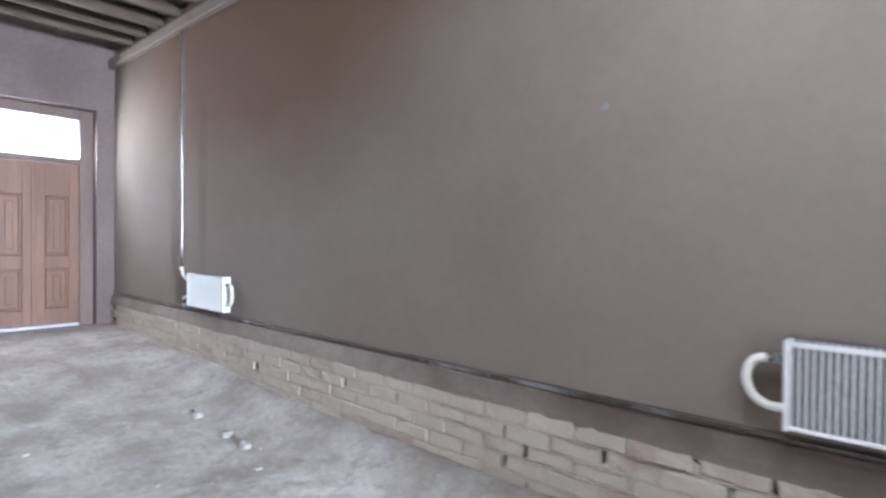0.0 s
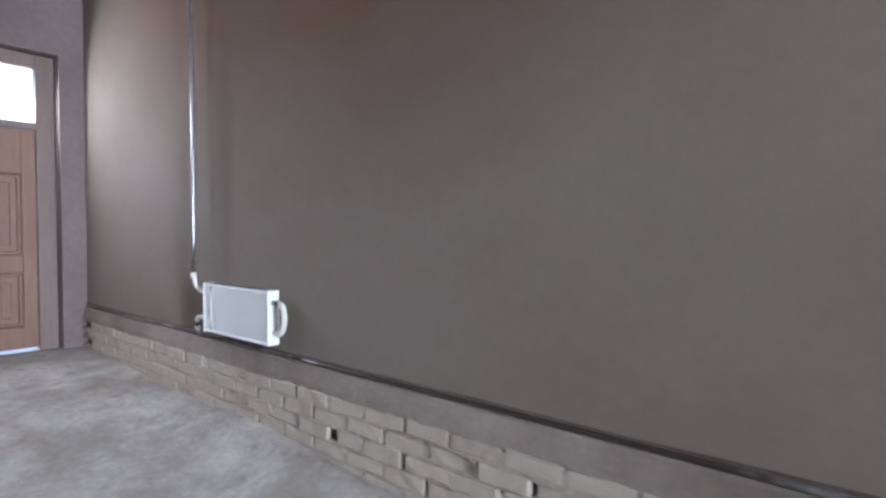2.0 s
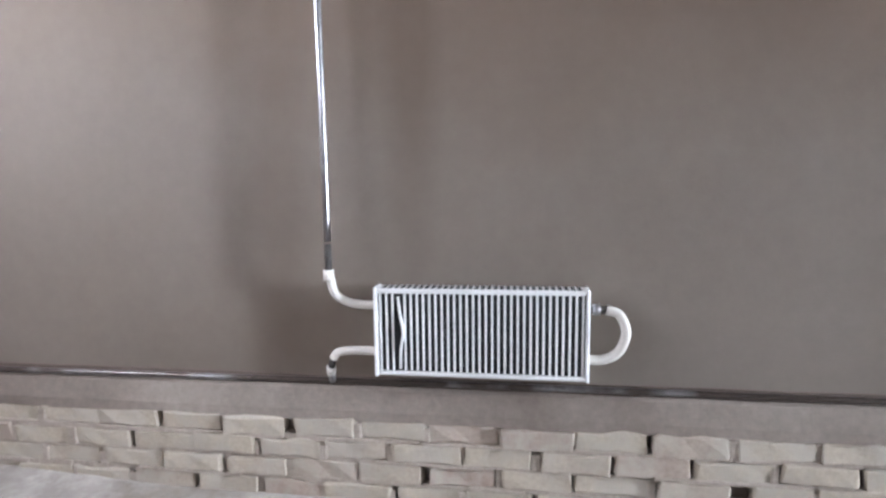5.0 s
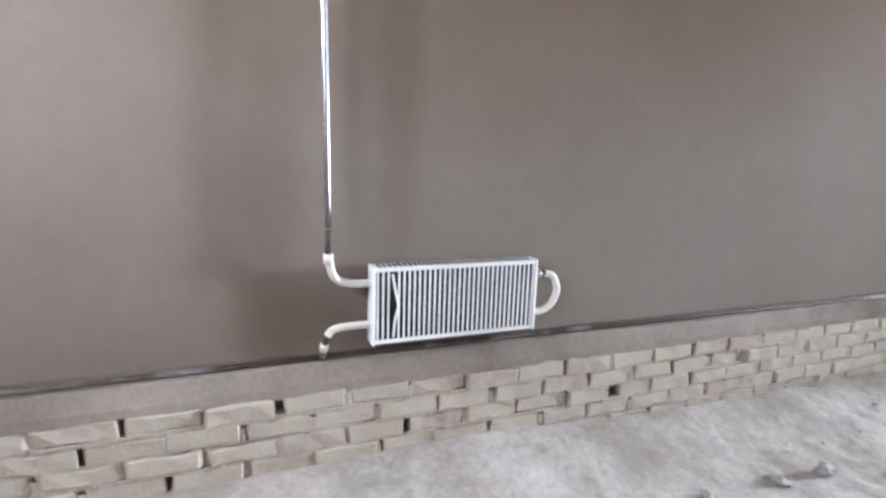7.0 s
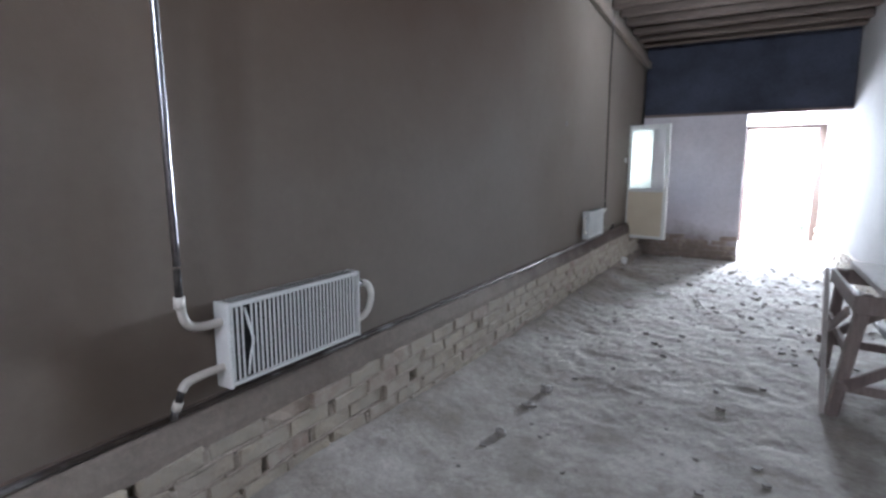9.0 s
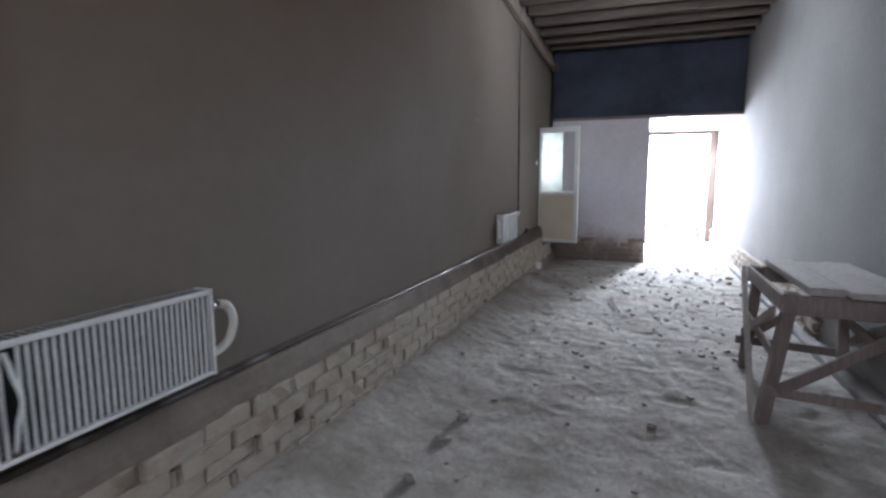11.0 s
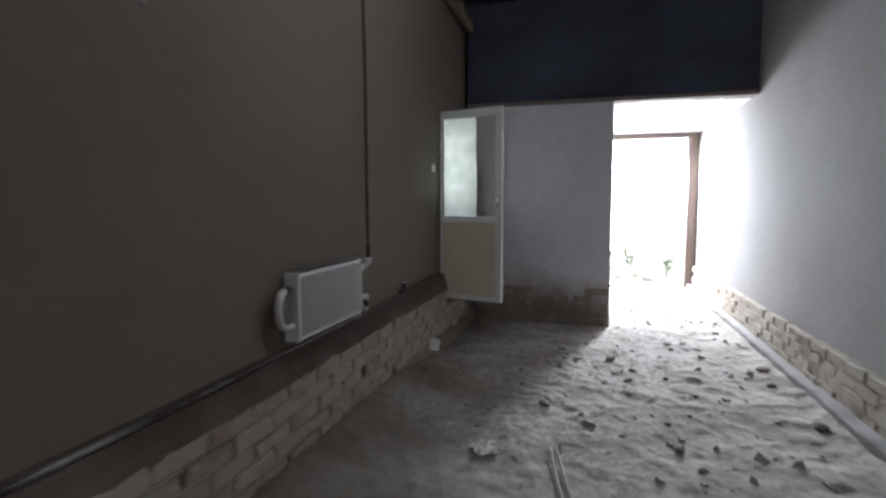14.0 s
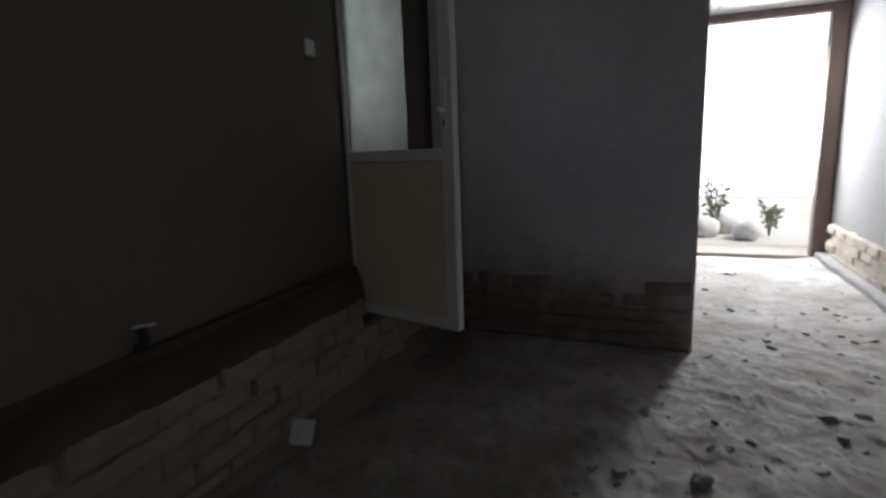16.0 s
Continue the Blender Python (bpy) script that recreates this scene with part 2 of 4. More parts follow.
def dusty_film():
    """Whitewash smears on a pane that let light through."""
    m = bpy.data.materials.new("whitewashed_film")
    m.use_nodes = True
    nt = m.node_tree
    out = nt.nodes["Material Output"]
    nt.nodes.remove(nt.nodes["Principled BSDF"])
    tr, df, ms = nt.nodes.new("ShaderNodeBsdfTranslucent"), nt.nodes.new("ShaderNodeBsdfDiffuse"), nt.nodes.new("ShaderNodeMixShader")
    col = ramp_colors(nt, noise_tex(nt, 9, 5), [(0.3, (0.62, 0.66, 0.60)), (0.7, (0.86, 0.88, 0.84))])
    nt.links.new(col, tr.inputs[0])
    nt.links.new(col, df.inputs[0])
    ms.inputs[0].default_value = 0.35
    nt.links.new(tr.outputs[0], ms.inputs[1])
    nt.links.new(df.outputs[0], ms.inputs[2])
    nt.links.new(ms.outputs[0], out.inputs[0])
    return m


FILM = dusty_film()


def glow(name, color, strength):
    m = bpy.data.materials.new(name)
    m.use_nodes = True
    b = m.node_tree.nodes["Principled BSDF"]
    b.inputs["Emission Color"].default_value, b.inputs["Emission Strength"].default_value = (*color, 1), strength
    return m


BACKDROP = glow("daylight_glow", (1.0, 0.98, 0.95), 2.6)
BULB = glow("lit_bulb", (1.0, 0.98, 0.92), 25.0)

# ---- building helpers ----


def mesh_of(bm, name):
    me = bpy.data.meshes.new(name)
    bmesh.ops.recalc_face_normals(bm, faces=bm.faces)
    bm.to_mesh(me)
    bm.free()
    return me


def part(name, bm, material, parent=None, label="", smooth=False):
    """Links a bmesh as one mesh object, under a thing or a part."""
    me = mesh_of(bm, name) if isinstance(bm, bmesh.types.BMesh) else bm
    if not me.materials:
        me.materials.append(material)
    if smooth:
        me.shade_smooth()
    ob = new(name, me)
    if parent is not None:
        ob.parent = parent
    if label:
        ob["label"] = label
    return ob


def add_box(bm, x0, x1, y0, y1, z0, z1, bevel=0.0, m=None):
    g = bmesh.ops.create_cube(bm, size=1.0)["verts"]
    for v in g:
        v.co = Vector((x0 + (v.co.x + 0.5) * (x1 - x0), y0 + (v.co.y + 0.5) * (y1 - y0), z0 + (v.co.z + 0.5) * (z1 - z0)))
    if bevel:
        edges = {e for v in g for e in v.link_edges}
        out = bmesh.ops.bevel(bm, geom=list(edges), offset=bevel, segments=1, affect="EDGES")
        g = list({v for f in out["faces"] for v in f.verts} | {v for v in g if v.is_valid})
    if m is not None:
        bmesh.ops.transform(bm, matrix=m, verts=g)
    return g


def box(x0, x1, y0, y1, z0, z1, bevel=0.0):
    bm = bmesh.new()
    add_box(bm, x0, x1, y0, y1, z0, z1, bevel)
    return bm


def beam(a, b, w, h, bevel=0.004, up=(0, 0, 1)):
    """A squared timber from a to b."""
    a, b = Vector(a), Vector(b)
    bm = bmesh.new()
    add_box(bm, -w / 2, w / 2, -h / 2, h / 2, 0, (b - a).length, bevel)
    z = (b - a).normalized()
    u = Vector(up) if abs(z.dot(Vector(up))) < 0.95 else Vector((0, 1, 0))
    x = u.cross(z).normalized()
    y = z.cross(x)
    m = Matrix((x, y, z)).transposed().to_4x4()
    m.translation = a
    bmesh.ops.transform(bm, matrix=m, verts=bm.verts)
    return bm


def tube(points, radius, segs=10, fine=5, closed=False, caps=True):
    """A round pipe through the points, with smooth bends."""
    p = [Vector(q) for q in points]
    line = []
    for i in range(len(p) - 1):
        a, b, c, d = p[max(i - 1, 0)], p[i], p[i + 1], p[min(i + 2, len(p) - 1)]
        for k in range(fine):
            t = k / fine
            line.append(0.5 * (2 * b + (c - a) * t + (2 * a - 5 * b + 4 * c - d) * t * t + (3 * b - a - 3 * c + d) * t ** 3))
    line.append(p[-1])
    bm = bmesh.new()
    rings, up = [], Vector((0.31, 0.87, 0.38))
    for i, q in enumerate(line):
        t = (line[min(i + 1, len(line) - 1)] - line[max(i - 1, 0)]).normalized()
        x = up.cross(t).normalized()
        y = t.cross(x)
        up = y
        rings.append([bm.verts.new(q + radius * (math.cos(2 * math.pi * k / segs) * x + math.sin(2 * math.pi * k / segs) * y)) for k in range(segs)])
    for r, s in zip(rings, rings[1:]):
        for k in range(segs):
            bm.faces.new((r[k], r[(k + 1) % segs], s[(k + 1) % segs], s[k]))
    if caps:
        bm.faces.new(rings[0][::-1])
        bm.faces.new(rings[-1])
    return bm


def wavy(p):
    v = Vector(p)
    return noise.noise(v * 0.9) * 0.6 + noise.noise(v * 2.7) * 0.3 + noise.noise(v * 7.0) * 0.12


def wall_block(bm, axis, face, back, u0, u1, z0, z1, cell=0.12, amount=0.008):
    """A block of wall whose face is uneven plaster. axis: that of the normal, 'x' or 'y'."""
    nu, nz = max(1, round(abs(u1 - u0) / cell)), max(1, round((z1 - z0) / cell))

    def at(w, u, z):
        return (w, u, z) if axis == "x" else (u, w, z)

    rows = []
    for j in range(nz + 1):
        row = []
        for i in range(nu + 1):
            u, z = u0 + (u1 - u0) * i / nu, z0 + (z1 - z0) * j / nz
            edge = 0.0 if i in (0, nu) or j in (0, nz) else 1.0
            drift = 0.05 * smooth((u - 0.8) / 1.4) if axis == "y" and face == Y_NORTH else 0.0
            row.append(bm.verts.new(at(face + drift + edge * amount * wavy(at(face, u, z)), u, z)))
        rows.append(row)
    for j in range(nz):
        for i in range(nu):
            bm.faces.new((rows[j][i], rows[j][i + 1], rows[j + 1][i + 1], rows[j + 1][i]))
    b = [bm.verts.new(at(back, u, z)) for u, z in ((u0, z0), (u1, z0), (u1, z1), (u0, z1))]
    bm.faces.new(b)
    bm.faces.new([*rows[0], b[1], b[0]])
    bm.faces.new([*rows[-1], b[2], b[3]])
    bm.faces.new([*[r[0] for r in rows], b[3], b[0]])
    bm.faces.new([*[r[-1] for r in rows], b[2], b[1]])


def structure(ob, label, category):
    return tagged(ob, label, category, kind="structure")


def thing(name, at, label, category, group=""):
    e = new(name)
    e.empty_display_size = 0.1
    e.matrix_basis = Matrix.Translation(at) if not isinstance(at, Matrix) else at
    return tagged(e, label, category, group)


def smooth(t):
    t = min(max(t, 0.0), 1.0)
    return t * t * (3 - 2 * t)


def floor_z(x, y):
    """The height of the trodden floor: it rises to the west door and banks up against the long wall."""
    z = 0.25 * smooth((-3.0 - x) / 4.4)
    z += 0.135 * math.exp(-(((2.2 - y) / 0.24) ** 2)) * smooth((2.4 - x) / 1.6) * smooth((x + 6.2) / 1.8)
    z += 0.03 * math.exp(-(((y + 0.6) / 0.2) ** 2))
    rough = 0.22 + 0.78 * smooth((x + 5.0) / 3.0) * smooth((5.4 - x) / 2.0)
    v = Vector((x, y, 0.0))
    z += rough * (0.013 * noise.noise(v * 1.7) + 0.007 * noise.noise(v * 4.6 + Vector((3, 1, 0))) + 0.006 * noise.noise(v * 9.5) + 0.0025 * noise.noise(v * 19.0) + 0.0015 * noise.noise(v * 37.0))
    crust = 0.85 * smooth((x + 1.0) / 2.4) * smooth((4.6 - x) / 1.6)
    if crust > 0.0:
        z += crust * 0.008 * smooth((noise.noise(Vector((x * 4.0, y * 6.5, 1.7))) - 0.12) / 0.14)
        z += crust * 0.006 * smooth((noise.noise(Vector((x * 8.0, y * 12.0, 6.1))) - 0.24) / 0.10)
    pit = noise.noise(v * 5.2 + Vector((9, 4, 0)))
    z -= rough * 0.03 * max(0.0, pit - 0.32)
    return z - 0.01


# ---- the setting ----
X_WEST, X_PART, X_EXIT = -7.69, 3.575, 6.505
Y_NORTH, Y_SOUTH = 2.25, -0.70
Z_TOP, Z_LOW = 4.00, 2.43

# floor
def build_floor():
    bm = bmesh.new()
    nx, ny = 1080, 230
    x0, x1, y0, y1 = -7.72, 6.54, -0.74, 2.28
    rows = [[bm.verts.new((x0 + (x1 - x0) * i / nx, y0 + (y1 - y0) * j / ny, floor_z(x0 + (x1 - x0) * i / nx, y0 + (y1 - y0) * j / ny))) for i in range(nx + 1)] for j in range(ny + 1)]
    for j in range(ny):
        for i in range(nx):
            bm.faces.new((rows[j][i], rows[j][i + 1], rows[j + 1][i + 1], rows[j + 1][i]))
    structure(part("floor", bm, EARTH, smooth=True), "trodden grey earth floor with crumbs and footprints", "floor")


build_floor()

# long wall with an unseen small opening, added behind the white door leaf
HIDDEN_OPENING = (2.66, 3.10, 1.21, 2.16)
bm = bmesh.new()
wall_block(bm, "y", Y_NORTH, Y_NORTH + 0.4, X_WEST - 0.4, HIDDEN_OPENING[0], -0.1, Z_TOP)
wall_block(bm, "y", Y_NORTH, Y_NORTH + 0.4, HIDDEN_OPENING[0], HIDDEN_OPENING[1], -0.1, HIDDEN_OPENING[2])
wall_block(bm, "y", Y_NORTH, Y_NORTH + 0.4, HIDDEN_OPENING[0], HIDDEN_OPENING[1], HIDDEN_OPENING[3], Z_TOP)
wall_block(bm, "y", Y_NORTH, Y_NORTH + 0.4, HIDDEN_OPENING[1], X_EXIT + 0.35, -0.1, Z_TOP)
wall_north = structure(part("wall_north", bm, PLASTER, smooth=False), "brown-grey clay plaster wall with stains and painted bend shadows", "wall")

bm = bmesh.new()
wall_block(bm, "y", Y_SOUTH, Y_SOUTH - 0.4, X_WEST - 0.4, X_EXIT + 0.35, -0.1, Z_TOP)
wall_south = structure(part("wall_south", bm, PLASTER_GREY), "light grey plastered wall above exposed bricks", "wall")

# west wall with the tall door opening
DW = (-0.06, 2.05, 0.22, 2.97)
bm = bmesh.new()
wall_block(bm, "x", X_WEST, X_WEST - 0.4, DW[1], Y_NORTH, -0.1, Z_TOP)
wall_block(bm, "x", X_WEST, X_WEST - 0.4, Y_SOUTH, DW[0], -0.1, Z_TOP)
wall_block(bm, "x", X_WEST, X_WEST - 0.4, DW[0], DW[1], DW[3], Z_TOP)
wall_block(bm, "x", X_WEST, X_WEST - 0.4, DW[0], DW[1], -0.1, DW[2])
wall_west = structure(part("wall_west", bm, PLASTER_WEST), "stained plaster wall round the wooden door", "wall")

# partition and, over it, a dark sheet standing in for the shaded loft
bm = bmesh.new()
wall_block(bm, "x", X_PART, X_PART + 0.16, 0.66, Y_NORTH, -0.1, Z_LOW, 0.12, 0.010)
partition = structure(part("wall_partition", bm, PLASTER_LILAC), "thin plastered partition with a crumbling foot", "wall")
bm = bmesh.new()
wall_block(bm, "x", X_PART + 0.03, X_PART + 0.2, Y_SOUTH, Y_NORTH, Z_LOW + 0.02, Z_TOP)
structure(part("wall_loft_shade", bm, LOFT_SHADE), "dark blue sheet standing in for the shaded open loft above the partition", "wall")
structure(part("trim", box(X_PART - 0.01, X_PART + 0.21, Y_SOUTH, Y_NORTH, Z_LOW - 0.030, Z_LOW + 0.018, 0.006), PLASTER_WEST), "dusty rail along the partition top", "trim")

# passage beyond
bm = bmesh.new()
wall_block(bm, "y", 0.95, 1.05, X_PART + 0.17, X_EXIT, -0.1, Z_LOW)
structure(part("wall_passage", bm, PLASTER_GREY), "light plaster passage wall", "wall")
bm = bmesh.new()
for k in range(6):
    y0 = Y_SOUTH + k * 0.28
    add_box(bm, X_PART + 0.212, X_EXIT, y0, y0 + 0.274, Z_LOW - 0.02, Z_LOW + 0.05, 0.003)
structure(part("ceiling_passage", bm, PASSAGE_CEIL), "glossy white panel ceiling of the passage", "ceiling")

DX = (-0.69, 0.76, -0.02, 2.42)
bm = bmesh.new()
wall_block(bm, "x", X_EXIT, X_EXIT + 0.35, DX[1], Y_NORTH, -0.1, Z_TOP)
wall_block(bm, "x", X_EXIT, X_EXIT + 0.35, DX[0], DX[1], DX[3], Z_TOP)
wall_block(bm, "x", X_EXIT, X_EXIT + 0.35, DX[0], DX[1], -0.3, DX[2])
structure(part("wall_exit", bm, PLASTER_GREY), "plastered end wall with the open doorway", "wall")

# ceiling of boards on cross joists, falling a little to the east, and the wall plate
def ceil_z(x):
    return 3.61 + (3.6 - x) * 0.018


bm = bmesh.new()
for k in range(16):
    y0 = Y_SOUTH - 0.05 + k * 0.194
    for v in add_box(bm, X_WEST - 0.1, X_PART + 0.05, y0, y0 + 0.188, 0.004 * (k % 3), 0.05, 0.004):
        v.co.z += ceil_z(v.co.x)
structure(part("ceiling", bm, CEIL_BOARD), "dark wooden board ceiling", "ceiling")
structure(part("ceiling_roof", box(X_WEST - 0.4, X_EXIT + 0.4, Y_SOUTH - 0.4, Y_NORTH + 0.4, Z_TOP + 0.003, Z_TOP + 0.2), CEMENT), "flat roof slab", "roof")
for k in range(23):
    x = -7.02 + k * 0.462
    z = ceil_z(x) - 0.062
    j = part("ceiling_joist", beam((x, Y_SOUTH, z + 0.012 * math.sin(k * 2.3)), (x, Y_NORTH, z + 0.012 * math.cos(k * 1.7)), 0.11 + 0.015 * math.sin(k * 4.1), 0.125, 0.022), OLD_TIMBER)
    structure(j, "dark old timber joist under the ceiling boards", "joist")
structure(part("trim", beam((X_WEST, Y_NORTH - 0.04, 3.595), (X_PART, Y_NORTH - 0.04, 3.285), 0.075, 0.12, 0.012), PLATE_TIMBER), "timber wall plate along the wall top", "trim")

# plinth: cement band, ledge and footing
def rough_strip(x0, x1, y_face, y_back, z0, z1, seed, step=0.08, jit=0.006, slope=0.0):
    """A hand-trowelled band along x whose face and edges wander a little."""
    bm = bmesh.new()
    n = max(2, int((x1 - x0) / step))
    rings = []
    s = 1 if y_face < y_back else -1
    for i in range(n + 1):
        x = x0 + (x1 - x0) * i / n
        d = [jit * noise.noise(Vector((x * 4.0, seed, k * 3.7))) for k in range(4)]
        rings.append([bm.verts.new(c) for c in (
            (x, y_face + s * 0.004 + d[0], z0 + d[1]), (x, y_face + s * slope * 0.25 + d[0], z0 + 0.3 * (z1 - z0)), (x, y_face + s * slope + d[2], z1 - 0.012 + d[3] * 0.5),
            (x, y_face + s * (slope + 0.010) + d[2], z1 + d[3] * 0.5), (x, y_back, z1 + d[3] * 0.4), (x, y_back, z0))])
    for r, q in zip(rings, rings[1:]):
        for k in range(6):
            bm.faces.new((r[k], r[(k + 1) % 6], q[(k + 1) % 6], q[k]))
    bm.faces.new(rings[0])
    bm.faces.new(rings[-1][::-1])
    return bm


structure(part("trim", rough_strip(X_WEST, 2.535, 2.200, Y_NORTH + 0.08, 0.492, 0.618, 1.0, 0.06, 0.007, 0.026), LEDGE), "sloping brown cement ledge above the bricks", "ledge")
# dark strip of mud; the gap and pipe shadow are in its colour
structure(part("trim", rough_strip(X_WEST, 2.54, 2.239, Y_NORTH + 0.08, 0.612, 0.652, 2.0, 0.1, 0.003), MUD_SHADE), "dark mud line where the plaster ends, with gap and pipe shade", "ledge")
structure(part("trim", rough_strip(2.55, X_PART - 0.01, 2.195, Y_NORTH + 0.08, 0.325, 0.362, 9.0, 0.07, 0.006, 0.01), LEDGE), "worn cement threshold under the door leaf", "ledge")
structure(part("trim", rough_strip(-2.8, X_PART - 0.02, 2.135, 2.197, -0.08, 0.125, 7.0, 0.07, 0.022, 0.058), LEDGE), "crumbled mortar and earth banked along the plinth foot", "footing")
structure(part("trim", rough_strip(X_WEST + 1.0, X_EXIT - 0.03, -0.575, Y_SOUTH + 0.002, -0.1, 0.075, 5.0, 0.1, 0.02), PLASTER_GREY), "pale cement footing along the wall", "footing")

# ---- heating pipes ----
def run_pipe():
    t = thing("heating_pipe", (0, 0, 0), "thin galvanised heating pipe lying on the plinth ledge", "pipe")
    pts = [(x, 2.235 + 0.003 * math.sin(x * 2.1), 0.634 + 0.003 * math.sin(x * 1.3 + 1)) for x in np.linspace(X_WEST + 0.05, 0.61, 30)]
    part("pipe", tube(pts, 0.0115, 8, 2), DIRT_GLINT_STEEL, t, smooth=True)


run_pipe()


def riser(x, lean, foot, steel):
    """A steel riser from the height of its foot up to the ceiling."""
    t = thing("riser_pipe", (x, 2.175, foot), "galvanised riser pipe running up the wall to the ceiling", "pipe", "heating risers")
    part("pipe", tube([(0, 0, 0.12), (lean * 0.3, 0.005, 0.9), (lean * 0.7, 0.01, 1.7), (lean, 0.0, 3.44 - foot)], 0.012, 10, 6), steel, t, smooth=True)
    part("sleeve", tube([(0, 0, 0.015), (0, 0, 0.11)], 0.0128, 10, 1), BLACK_TAPE, t, "dark taped pipe joint", True)
    part("collar", tube([(0, 0, -0.02), (0, 0, 0.018)], 0.019, 10, 1), PIPE_PAINT, t, "white painted collar", True)


riser(-5.39, -0.022, 1.05, GALVANISED)
riser(0.585, 0.01, 0.985, DIRT_GLINT_STEEL)


# ---- radiators ----
def radiator(x0, x1, flip, label, bent):
    """A convector of thin upright fins between end plates. flip: the supply pipes come from the east."""
    L = x1 - x0
    t = thing("radiator", (x0, 0, 0), label, "radiator", "radiators on the long wall")
    YF, YB, Z0, Z1 = 2.158, 2.236, 0.692, 1.006
    part("end_plate", box(0, 0.014, YF - 0.004, YB, Z0 - 0.006, Z1 + 0.004, 0.004), WHITE_PAINT, t)
    part("end_plate", box(L - 0.012, L, YF - 0.002, YB, Z0 - 0.004, Z1 + 0.002, 0.004), WHITE_PAINT, t)
    part("top_cover", box(0.014, L - 0.012, YF, YB, Z1 - 0.018, Z1, 0.003), WHITE_PAINT, t)
    part("bottom_rail", box(0.014, L - 0.012, YF, YF + 0.02, Z0, Z0 + 0.013, 0.003), WHITE_PAINT, t)
    # near-black core carries the shade of the gaps between the fins
    part("core", box(0.014, L - 0.012, YF + 0.034, YB - 0.006, Z0 + 0.008, Z1 - 0.019), GAP_SHADE, t, "core behind the fins, coloured with the shade of the gaps")
    n = round(L / 0.0226)
    fin = mesh_of(box(-0.0038, 0.0038, YF + 0.002, YF + 0.008, Z0 + 0.0135, Z1 - 0.0185, 0.001), "fin")
    fin.materials.append(WHITE_PAINT)
    for k in range(n):
        x = 0.024 + (L - 0.046) * k / (n - 1)
        if bent and k == 3:
            zc = (Z0 + Z1) / 2
            bm = tube([(x - 0.004, YF + 0.012, Z1 - 0.03), (x + 0.006, YF + 0.002, zc + 0.06), (x + 0.017, YF - 0.004, zc), (x + 0.006, YF + 0.002, zc - 0.06), (x + 0.002, YF + 0.012, Z0 + 0.021)], 0.0055, 6, 4)
            part("fin", bm, WHITE_PAINT, t, "bent white fin", True)
            continue
        part("fin", fin, WHITE_PAINT, t).location.x = x
    # raised dark strips stand in for the shade inside the top slots
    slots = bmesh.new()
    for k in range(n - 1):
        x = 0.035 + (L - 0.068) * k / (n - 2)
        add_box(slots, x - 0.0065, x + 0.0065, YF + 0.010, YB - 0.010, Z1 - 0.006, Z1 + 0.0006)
    part("top_grille", slots, GAP_SHADE, t, "dark strips standing in for shaded slots along the top")
    for z in (Z0 + 0.05, Z1 - 0.06):
        for x in (0.12, L - 0.12):
            part("bracket", box(x - 0.012, x + 0.012, YB - 0.002, Y_NORTH + 0.004, z - 0.02, z + 0.02, 0.002), GALVANISED, t)
    s = -1 if flip else 1
    e0, e1 = (L, 0.0) if flip else (0.0, L)          # supply end, return-bend end
    ym = 2.195
    za, zb = 0.940, 0.768
    part("return_bend", tube([(e1 - s * 0.01, ym, 0.762), (e1 + s * 0.045, ym, 0.760), (e1 + s * 0.098, ym - 0.006, 0.790), (e1 + s * 0.122, ym - 0.01, 0.858), (e1 + s * 0.100, ym - 0.006, 0.920), (e1 + s * 0.058, ym, 0.935)], 0.0165, 12, 6), PIPE_PAINT, t, "white painted pipe bend", True)
    part("plug", tube([(e1 + s * 0.060, ym, 0.935), (e1 - s * 0.005, ym, 0.936)], 0.0135, 10, 1), BLACK_TAPE, t, "dark threaded coupling", True)
    part("coupling", tube([(e1 + s * 0.012, ym, 0.936), (e1 + s * 0.036, ym, 0.936)], 0.019, 8, 1), GALVANISED, t, "", True)
    r = (-5.385 if not flip else 0.585) - x0
    part("supply_pipe", tube([(e0 + s * 0.01, ym, za), (e0 - s * 0.06, ym, za), (e0 - s * 0.115, ym, za + 0.012), (r + s * 0.012, 2.182, 0.985 if not flip else 0.962), (r, 2.18, 1.035 if not flip else 0.972)], 0.0155, 12, 6), PIPE_PAINT, t, "cream painted supply pipe", True)
    part("drain_pipe", tube([(e0 + s * 0.01, ym, zb), (e0 - s * 0.08, ym, zb), (e0 - s * 0.145, ym, zb - 0.008), (r + s * 0.005 - s * 0.012, 2.197, 0.735)], 0.0155, 12, 6), PIPE_PAINT, t, "cream painted return pipe", True)
    part("drain_joint", tube([(r - s * 0.006, 2.197, 0.738), (r - s * 0.018, 2.20, 0.70)], 0.0125, 10, 1), BLACK_TAPE, t, "dark pipe joint", True)
    part("drain_collar", tube([(r - s * 0.018, 2.20, 0.701), (r - s * 0.022, 2.212, 0.672)], 0.017, 10, 1), PIPE_PAINT, t, "white collar", True)
    part("drain_foot", tube([(r - s * 0.022, 2.212, 0.672), (r - s * 0.024, 2.228, 0.637)], 0.0125, 10, 1), GALVANISED, t, "", True)
    return t


radiator(-5.224, -4.478, False, "white painted finned radiator with one bent fin", True)
radiator(-0.242, 0.450, True, "white painted finned radiator on the plaster wall", False)


